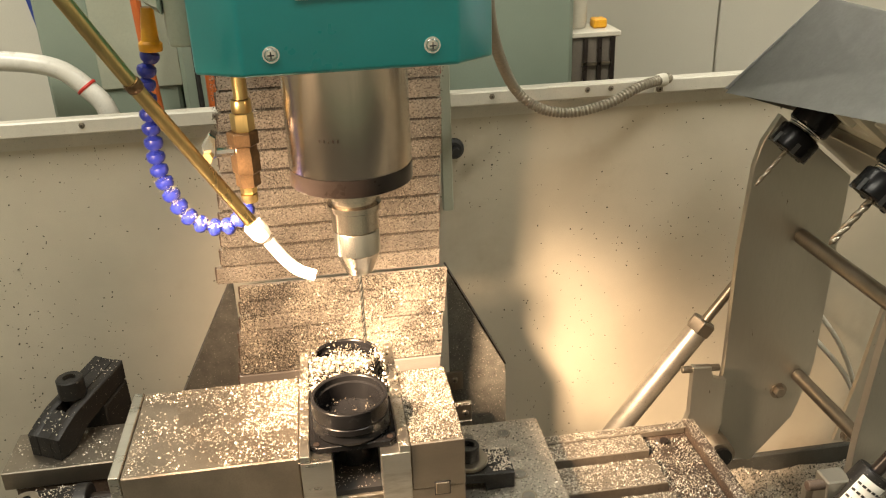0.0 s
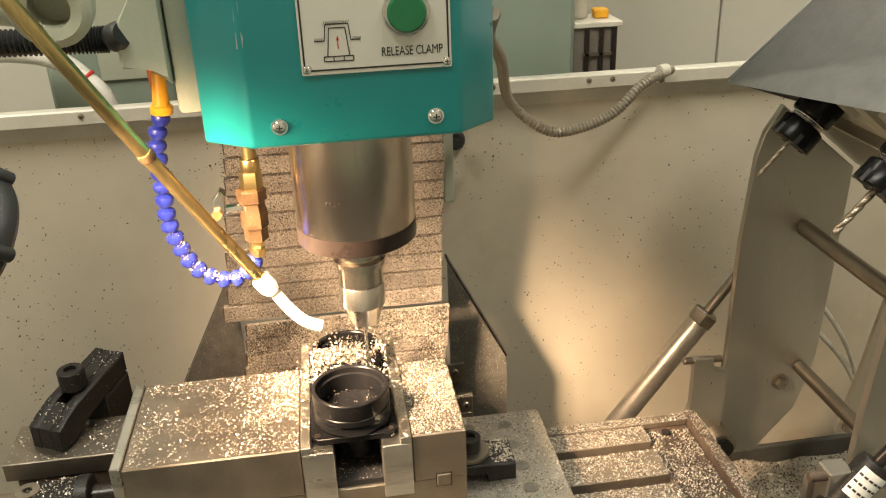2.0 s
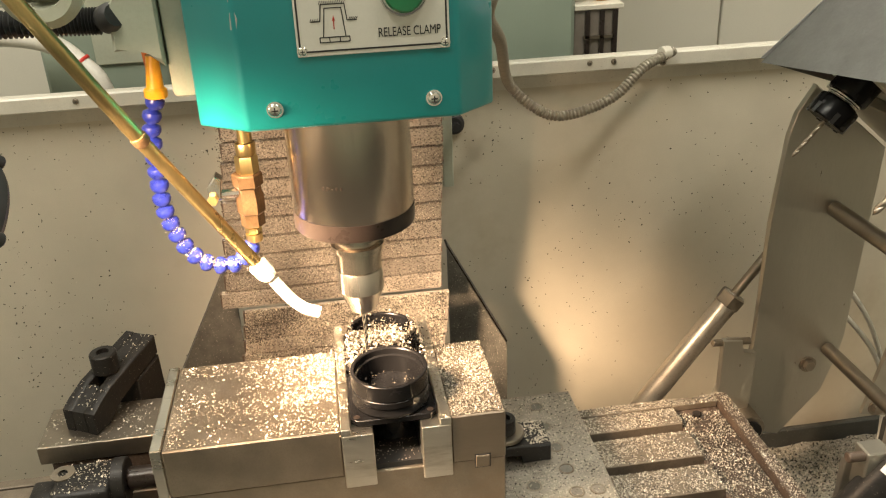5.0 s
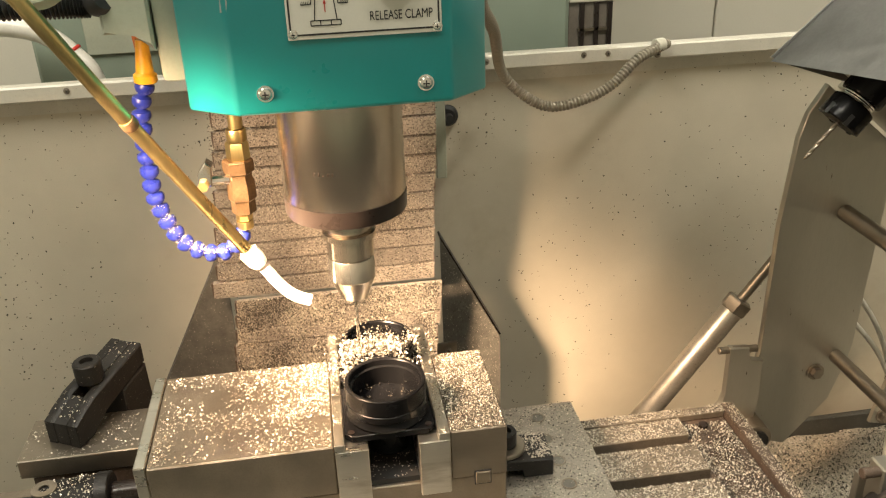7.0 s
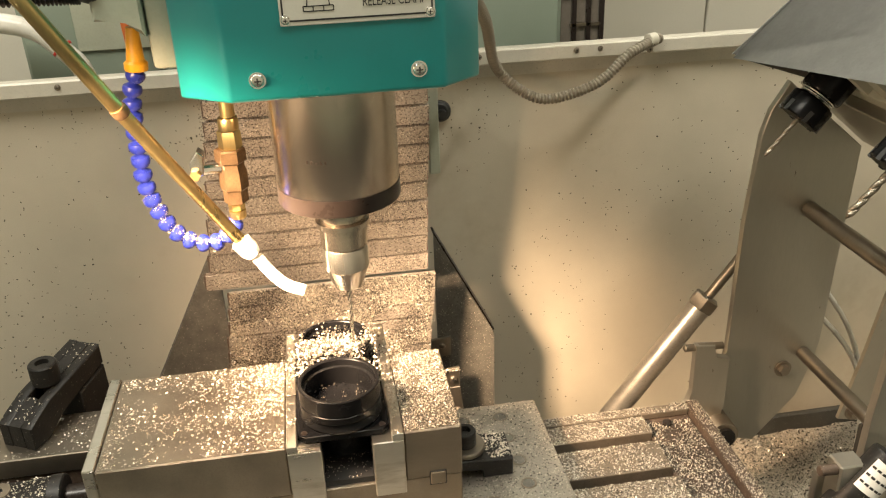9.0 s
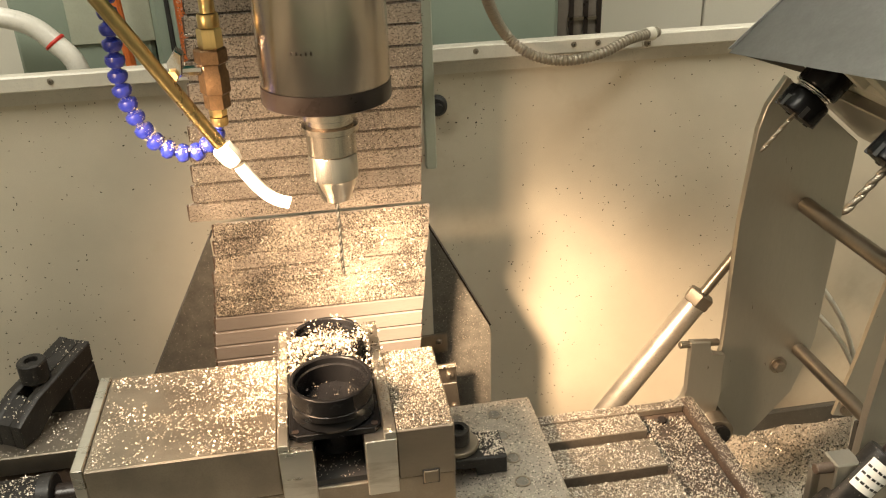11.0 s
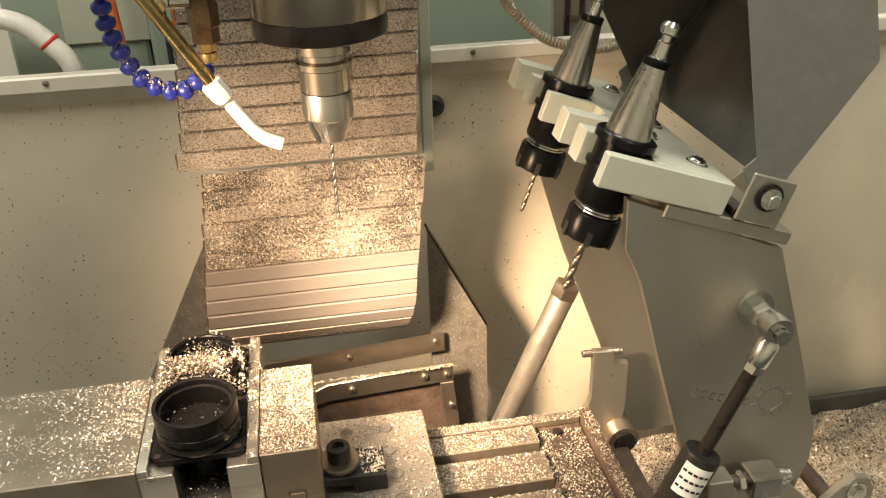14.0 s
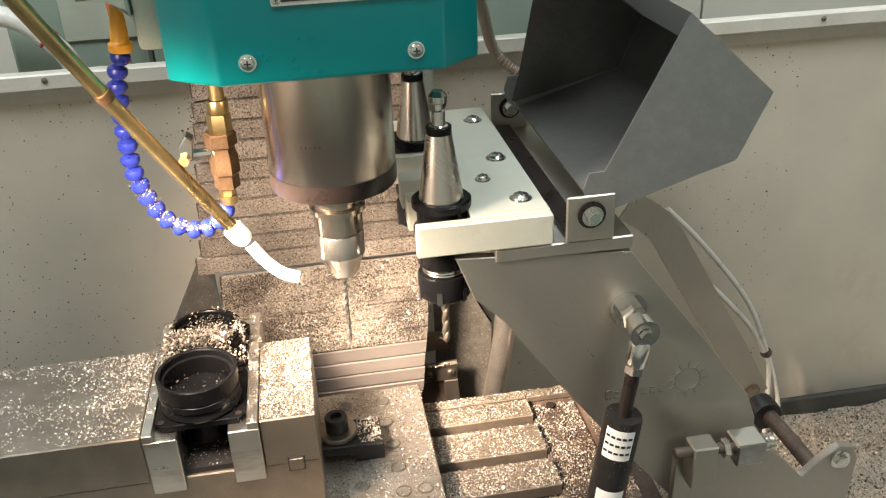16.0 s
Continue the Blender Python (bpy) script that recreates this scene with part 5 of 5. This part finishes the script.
chips("chips", 4200, on_flat(0.0245, 0.0695, -0.07, 0.045, 0.11, 60, -0.35, 3), 0.0013, CHIPS, "dense aluminium chips on the fixed jaw", (0.045, 0, 0.11), 3, RIDES_TABLE)
chips("chips", 3800, on_flat(0.0245, 0.0695, -0.07, 0.045, 0.11, 60, -0.2, 13), 0.0014, CHIPSDARK, "dark chips on the fixed jaw", (0.045, 0, 0.11), 14, RIDES_TABLE)


def pile(rng):
    x, y = rng.gauss(-0.024, 0.022), rng.gauss(0.047, 0.022)
    if abs(x + 0.024) > 0.05 or y < 0.008 or y > 0.1:
        return None
    r = math.hypot(x + 0.024, y - 0.0505)
    if y > 0.058 and rng.random() < 0.75 or patchy(x, y, 70, 11) < rng.gauss(-0.1, 0.2):
        return None
    rim = 0.132 if 0.0275 < r < 0.0325 else 0.121 if r <= 0.0275 else 0.112
    return (x, y, rim + rng.random() * (0.01 if r < 0.0275 else 0.004)), (rng.gauss(0, 0.3), rng.gauss(0, 0.3), 1)


chips("chips", 1300, pile, 0.0018, CHIPS, "heap of bright chips over the rear workpiece", (-0.024, 0.05, 0.112), 4, RIDES_TABLE, 0.7)
chips("chips", 1000, pile, 0.0024, CHIPSDARK, "black chips among the heap", (-0.024, 0.05, 0.112), 5, RIDES_TABLE, 0.7)


def mound(rng):
    x, y = rng.uniform(-0.058, 0.012), rng.uniform(0.004, 0.046)
    top = 0.114 + 0.021 * min(max((y - 0.002) / 0.02, 0), 1)
    if patchy(x, y, 75, 15) < rng.gauss(-0.05, 0.2):
        return None
    return (x, y, top - rng.random() ** 2 * 0.012), (rng.gauss(0, 0.3), rng.gauss(-0.3, 0.3), 1)


chips("chips", 1500, mound, 0.0021, CHIPS, "mound of bright chips between the workpieces", (-0.024, 0.02, 0.112), 34, RIDES_TABLE, 0.7)
chips("chips", 900, mound, 0.0024, CHIPSDARK, "black chips in the mound between the workpieces", (-0.024, 0.02, 0.112), 35, RIDES_TABLE, 0.7)


def in_cup(rng):
    a, r = rng.uniform(0, 6.28), 0.026 * math.sqrt(rng.random())
    x, y = -0.024 + r * math.cos(a), -0.0327 + r * math.sin(a)
    if patchy(x, y, 60, 9) < rng.gauss(0.05, 0.2):
        return None
    return (x, y, 0.1195 + rng.random() * 0.006), (0, 0, 1)


chips("chips", 60, in_cup, 0.002, CHIPSDARK, "dark chips lying in the black cup", (-0.024, -0.0265, 0.119), 26, RIDES_TABLE, 0.6)
chips("chips", 150, on_flat(-0.042, -0.003, -0.065, 0.0, 0.066, 60, -0.3, 5), 0.0016, CHIPS, "chips in the gap between the jaws", (-0.02, -0.03, 0.066), 7, RIDES_TABLE, 0.6)
chips("chips", 4200, on_flat(0.071, 0.176, -0.16, 0.097, 0.0, 40, -0.3, 6), 0.0016, CHIPS, "fine chips on the riser plate", (0.12, 0, 0), 8, RIDES_TABLE)
SLOTS = ((-0.132, -0.118), (-0.064, -0.05), (-0.0115, 0.0015), (0.0435, 0.0565), (0.0845, 0.0875))


def on_table(rng):
    x, y = rng.uniform(0.178, 0.36), rng.uniform(-0.2, 0.1)
    if x < 0.294 and any(a_ - 0.0005 < y < c_ + 0.0005 for a_, c_ in SLOTS):
        return None
    if 0.294 < x < 0.348 and y < 0.087 or patchy(x, y, 30, 7) < -0.3 + rng.gauss(0, 0.25):
        return None
    return (x, y, ZT), (0, 0, 1)


chips("chips", 14000, on_table, 0.0016, CHIPS, "dense chips on the slotted table", (0.27, 0, ZT), 9, RIDES_TABLE)
chips("chips", 6000, on_table, 0.0016, CHIPSDARK, "dark chips on the slotted table", (0.27, 0, ZT), 29, RIDES_TABLE)
chips("chips", 260, on_flat(0.0142, 0.0228, -0.073, 0.099, 0.1115, 60, -0.1, 19), 0.0018, CHIPS, "chips on the soft jaw rim", (0.018, 0, 0.1115), 30, RIDES_TABLE)
chips("chips", 200, on_flat(-0.069, -0.062, -0.05, 0.099, 0.1115, 60, -0.1, 20), 0.0018, CHIPS, "chips on the soft jaw rim", (-0.066, 0, 0.1115), 31, RIDES_TABLE)
chips("chips", 2200, on_flat(0.072, 0.176, -0.16, 0.097, 0.0, 40, -0.3, 16), 0.0016, CHIPSDARK, "dark chips on the riser plate", (0.12, 0, 0), 32, RIDES_TABLE)
chips("chips", 2600, on_flat(0.296, 0.345, -0.19, 0.08, ZT - 0.007, 40, -0.35, 27), 0.0018, CHIPSDARK, "dark chips in the end trough", (0.32, 0, ZT), 46, RIDES_TABLE, 0.6)
chips("chips", 5200, on_flat(0.296, 0.345, -0.19, 0.08, ZT - 0.0075, 40, -0.35, 17), 0.0018, CHIPS, "chips in the end trough", (0.32, 0, ZT), 19, RIDES_TABLE, 0.6)
chips("chips", 420, on_flat(-0.358, -0.228, 0.05, 0.11, 0.042, 40, -0.1, 8), 0.002, CHIPS, "chips on the clamping wing", (-0.3, 0.08, 0.042), 10, RIDES_TABLE)
chips("chips", 260, on_flat(-0.378, -0.228, -0.068, -0.02, 0.012, 40, -0.1, 18), 0.0022, CHIPS, "chips on the vise front rail", (-0.3, -0.04, 0.012), 20, RIDES_TABLE)
chips("chips", 300, on_flat(0.104, 0.127, -0.01, 0.026, 0.0206, 50, -0.3, 8), 0.002, CHIPS, "chips on the strap clamp", (0.1, 0.01, 0.037), 21, RIDES_TABLE)


def on_step_clamp(rng):
    a, c = rng.uniform(0.004, 0.104), rng.uniform(-0.018, 0.018)
    if 0.028 < a < 0.062 and abs(c) < 0.0068:
        return None
    z = 0.0715 + (a - 0.012) * 0.227 if a > 0.03 else 0.0665 + a * 0.42
    return lm @ Vector((c, a, z + 0.001)), (0, -0.2, 1)


chips("chips", 170, on_step_clamp, 0.0016, CHIPS, "chips on the black step clamp", (-0.3, 0.1, 0.07), 43, RIDES_TABLE, 0.4)
chips("chips", 260, on_flat(-0.336, -0.286, -0.008, 0.034, 0.0302, 60, -0.3, 21), 0.0018, CHIPS, "chips on the screw housing", (-0.31, 0.01, 0.03), 44, RIDES_TABLE, 0.5)
chips("chips", 1900, on_flat(0.3482, 0.3612, -0.2, 0.099, ZT + 0.0022, 60, -0.6, 22), 0.0013, CHIPS, "chips along the table's end rim", (0.355, 0, ZT), 45, RIDES_TABLE, 0.5)


def on_cover(x0, x1, z0, z1, y, seed, lean=0.0):
    def f(rng):
        x, z = rng.uniform(x0, x1), rng.uniform(z0, z1)
        x += lean * (z - z0)
        if patchy(x, z, 28, seed) < rng.gauss(-0.05, 0.28):
            return None
        return (x, y - 0.0032, z), (0, -1, 0.15)
    return f


chips("chips", 15000, on_cover(-0.148, 0.086, 0.15, 0.42, 0.203, 1, 0.07), 0.0012, CHIPS, "fine chips stuck to the slats", (-0.03, 0.2, 0.25), 11, RIDES_HEAD, 0.7)
chips("chips", 11000, on_cover(-0.148, 0.086, 0.15, 0.42, 0.203, 2, 0.07), 0.0013, CHIPSDARK, "dark chips stuck to the slats", (-0.03, 0.2, 0.25), 12, RIDES_HEAD, 0.6)
chips("chips", 26000, on_cover(-0.143, 0.082, 0.036, 0.146, 0.196, 3, 0.11), 0.0014, CHIPS, "dense chips stuck to the lower slats", (-0.03, 0.2, 0.1), 13, RIDES_HEAD, 0.8)
chips("chips", 16000, on_cover(-0.143, 0.082, 0.036, 0.146, 0.196, 4, 0.11), 0.0015, CHIPSDARK, "dark chips stuck to the lower slats", (-0.03, 0.2, 0.1), 15, RIDES_HEAD, 0.7)


def on_joints(rng):
    a = cl[rng.randrange(95, 186)]
    return (a.x + rng.gauss(0, 0.003), a.y - rng.uniform(0.002, 0.0072), a.z + rng.uniform(0.0028, 0.0072)), (rng.gauss(0, 0.3), -0.6, 0.8)


def on_nozzle(rng):
    u = rng.random()
    return (-0.06 + 0.016 * u + rng.gauss(0, 0.002), -0.0035, 0.2535 - 0.01 * u + rng.gauss(0, 0.0022)), (0, -0.8, 0.6)


chips("chips", 420, on_joints, 0.0013, CHIPS, "fine chips stuck to the jointed hose", (-0.13, 0.03, 0.3), 41, RIDES_HEAD, 0.6)
chips("chips", 60, on_nozzle, 0.0012, CHIPSDARK, "dark chips stuck to the nozzle", (-0.05, 0, 0.25), 42, RIDES_HEAD, 0.6)


def on_wall(rng):
    x, z = rng.uniform(-0.55, 0.62), rng.uniform(-0.25, 0.27)
    if patchy(x, z, 6, 3) < rng.gauss(0.05, 0.3) or (x > 0.2 and rng.random() < 0.5):
        return None
    return (x, 0.3598, z), (0, -1, 0)


chips("chips", 1700, on_wall, 0.002, CHIPSDARK, "dark flecks stuck to the splash guard wall", (0, 0.36, 0), 16, None, 0.3)
chips("chips", 420, on_wall, 0.0019, CHIPS, "bright flecks stuck to the splash guard wall", (0, 0.36, 0), 17, None, 0.3)


def on_gusset(rng):
    x, z = rng.uniform(0.105, 0.175), rng.uniform(-0.2, 0.11)
    if z > 0.11 - (x - 0.104) * 1.97:
        return None
    return (x, 0.2497, z), (0, -1, 0)


chips("chips", 700, on_gusset, 0.001, CHIPS, "fine chips stuck to the gusset", (0.13, 0.21, 0), 18, None, 0.3)
chips("chips", 900, on_gusset, 0.0011, CHIPSDARK, "dark flecks stuck to the gusset", (0.13, 0.21, 0), 33, None, 0.3)
chips("chips", 420, on_flat(-0.05, 0.125, 0.2105, 0.2165, -0.053, 40, -0.6, 8), 0.0022, CHIPS, "chips along the way guard's edge", (0.04, 0.26, -0.085), 22, None, 0.6)

# bed of chips in the tray
bed = B()
NX, NY = 150, 110
grid = [[bed.verts.new((0.37 + 1.0 * i / NX, -0.4 + 0.724 * j / NY, -0.312 + 0.016 * noise.noise(Vector((i * 0.09, j * 0.1, 1))) + 0.0018 * noise.noise(Vector((i * 0.5, j * 0.5, 4))))) for j in range(NY + 1)] for i in range(NX + 1)]
for i in range(NX):
    for j in range(NY):
        bed.faces.new((grid[i][j], grid[i + 1][j], grid[i + 1][j + 1], grid[i][j + 1]))
plain("chip_bed", bed, CHIPBED, "deep bed of mixed aluminium chips in the tray", "metal chips", kind="stuff")


def on_bed(rng):
    x, y = 0.39 + 0.7 * rng.random() ** 1.3, rng.uniform(-0.05, 0.323)
    i, j = (x - 0.37) * NX, (y + 0.4) / 0.724 * NY
    z = -0.312 + 0.016 * noise.noise(Vector((i * 0.09, j * 0.1, 1))) + 0.0018 * noise.noise(Vector((i * 0.5, j * 0.5, 4)))
    return (x, y, z + 0.001), (0, 0, 1)


chips("chips", 30000, on_bed, 0.003, CHIPS, "loose aluminium chips in the tray", (0.7, 0.1, -0.31), 23, None, 0.7)
chips("chips", 14000, on_bed, 0.003, CHIPSDARK, "dark chips among the tray's chips", (0.7, 0.1, -0.31), 24, None, 0.7)


# ---- what moves ----
HEAD_ROWS = [
    (0, -0.0000), (0.25, -0.0060), (0.4, -0.0360), (0.5, -0.0434), (1, -0.0493), (1.5, -0.0529), (2, -0.0573), (2.1, -0.0550), (2.2, -0.0410),
    (2.3, -0.0200), (2.4, -0.0125), (2.5, -0.0108), (3, -0.0113), (3.1, -0.0120), (3.2, -0.0200), (3.3, -0.0360), (3.4, -0.0445), (3.5, -0.0463),
    (4, -0.0503), (4.5, -0.0545), (5, -0.0580), (5.3, -0.0200), (5.5, -0.0115), (5.9, -0.0115), (6.2, -0.0460), (6.5, -0.0519), (7, -0.0559),
    (7.5, -0.0604), (7.6, -0.0605), (7.7, -0.0500), (7.8, -0.0300), (7.9, -0.0165), (8, -0.0142), (8.5, -0.0153), (8.7, -0.0180), (8.8, -0.0300),
    (8.9, -0.0450), (9, -0.0502), (9.5, -0.0550), (10, -0.0590), (10.3, -0.0605), (10.6, -0.0200), (10.9, 0.0200), (11.3, 0.0340), (11.5, 0.0346),
    (12, 0.0369), (12.5, 0.0415), (12.7, 0.0600), (12.85, 0.0770), (13, 0.0826), (13.5, 0.0880), (14, 0.0885), (14.5, 0.0869), (14.6, 0.0820),
    (14.8, 0.0450), (15, 0.0044), (15.2, -0.0270), (15.3, -0.0330), (15.5, -0.0344), (16, -0.0343),
]
TABLE_ROWS = [
    (0, 0.0000, 0.0000), (0.5, 0.0004, 0.0011), (1, -0.0002, 0.0018), (1.5, 0.0001, 0.0018), (2, 0.0006, 0.0012), (2.5, -0.0003, 0.0001),
    (2.6, 0.0020, 0.0000), (2.7, 0.0120, 0.0000), (2.8, 0.0240, 0.0000), (2.9, 0.0320, 0.0000), (3, 0.0342, 0.0000), (3.5, 0.0348, 0.0004),
    (4, 0.0349, 0.0014), (5.4, 0.0352, 0.0010), (5.65, 0.0355, -0.0160), (5.9, 0.0360, -0.0320), (6.5, 0.0356, -0.0319), (7, 0.0357, -0.0323),
    (7.5, 0.0366, -0.0325), (8, 0.0363, -0.0340), (8.1, 0.0352, -0.0343), (8.2, 0.0250, -0.0345), (8.3, 0.0120, -0.0346), (8.4, 0.0040, -0.0347),
    (8.5, 0.0018, -0.0343), (9, 0.0020, -0.0326), (11.3, -0.0030, -0.0340), (11.5, -0.0079, -0.0346), (12, -0.0585, -0.0335), (12.4, -0.1050, -0.0330),
    (12.5, -0.1096, -0.0312), (13, -0.1109, -0.0297), (13.5, -0.1116, -0.0283), (14, -0.1115, -0.0272), (14.5, -0.1118, -0.0264),
    (15, -0.1104, -0.0290), (15.5, -0.1098, -0.0219), (15.7, -0.1115, -0.0110), (16, -0.1124, 0.0142),
]
# seconds, how far the arm has swung out (0 to 1)
SWING = [(0, 0.0), (11.3, 0.0), (13.4, 0.0), (13.5, 0.1), (13.6, 0.2), (13.7, 0.3), (13.8, 0.38), (13.9, 0.455), (14.0, 0.53), (14.1, 0.62), (14.2, 0.7), (14.3, 0.785),
         (14.4, 0.875), (14.5, 0.945), (14.6, 0.99), (14.7, 1.0), (15.0, 1.0), (16.0, 1.0)]


def between(rows, t, k=1):
    for a, c in zip(rows, rows[1:]):
        if a[0] <= t <= c[0]:
            u = (t - a[0]) / (c[0] - a[0])
            return a[k] + (c[k] - a[k]) * u
    return rows[-1][k]


def motions():
    for ob in RIDES_HEAD:
        m = ob.matrix_basis.copy()
        walk(ob, [(t, Matrix.Translation((0, 0, h)) @ m) for t, h in HEAD_ROWS])
    for ob in RIDES_TABLE:
        if ob is arm:
            continue
        m = ob.matrix_basis.copy()
        walk(ob, [(t, Matrix.Translation((x, y, 0)) @ m) for t, x, y in TABLE_ROWS])
    times = sorted({r[0] for r in TABLE_ROWS} | {r[0] for r in SWING})

    def shift(t):
        return Matrix.Translation((between(TABLE_ROWS, t, 1), between(TABLE_ROWS, t, 2), 0))

    walk(arm, [(t, shift(t) @ Matrix.Translation((PX, 0.05, PZ)) @ pose(0, 0, 0, 0, -40 * between(SWING, t), 0)) for t in times])
    walk(hood, [(t, Matrix.Translation((HO[0] - PX, -0.05, HO[1] - PZ)) @ pose(0, 0, 0, 0, -122 * (1 - between(SWING, t)), 0)) for t in times])
    walk(link_bar, [(t, shift(t) @ Matrix.Translation(LK) @ pose(0, 0, 0, 0, 40 * (1 - between(SWING, t)), 0)) for t in times])
    for cyl, piston, foot_ in ((cyl_f, rod_f, CF), (cyl_r, rod_r, CR)):
        rows, slide = [], []
        for t in times:
            a = radians(40 * between(SWING, t))
            ex, ez = 0.104, 0.281
            px, pz = PX + ex * math.cos(a) - ez * math.sin(a), PZ + ex * math.sin(a) + ez * math.cos(a)
            dx, dz = px - foot_[0], pz - foot_[1]
            rows.append((t, shift(t) @ Matrix.Translation((foot_[0], foot_[2], foot_[1])) @ pose(0, 0, 0, 0, math.degrees(math.atan2(dx, dz)), 0)))
            slide.append((t, Matrix.Translation((0, 0, math.hypot(dx, dz)))))
        walk(cyl, rows)
        walk(piston, slide)
    lines_ = [(t, conduit_line(h)) for t, h in HEAD_ROWS]
    for k, ring in enumerate(rings):
        walk(ring, [(t, Matrix.Translation((-0.25, -0.3, -0.28)) @ along(p[k], p[k + 1])) for t, p in lines_])


motions()
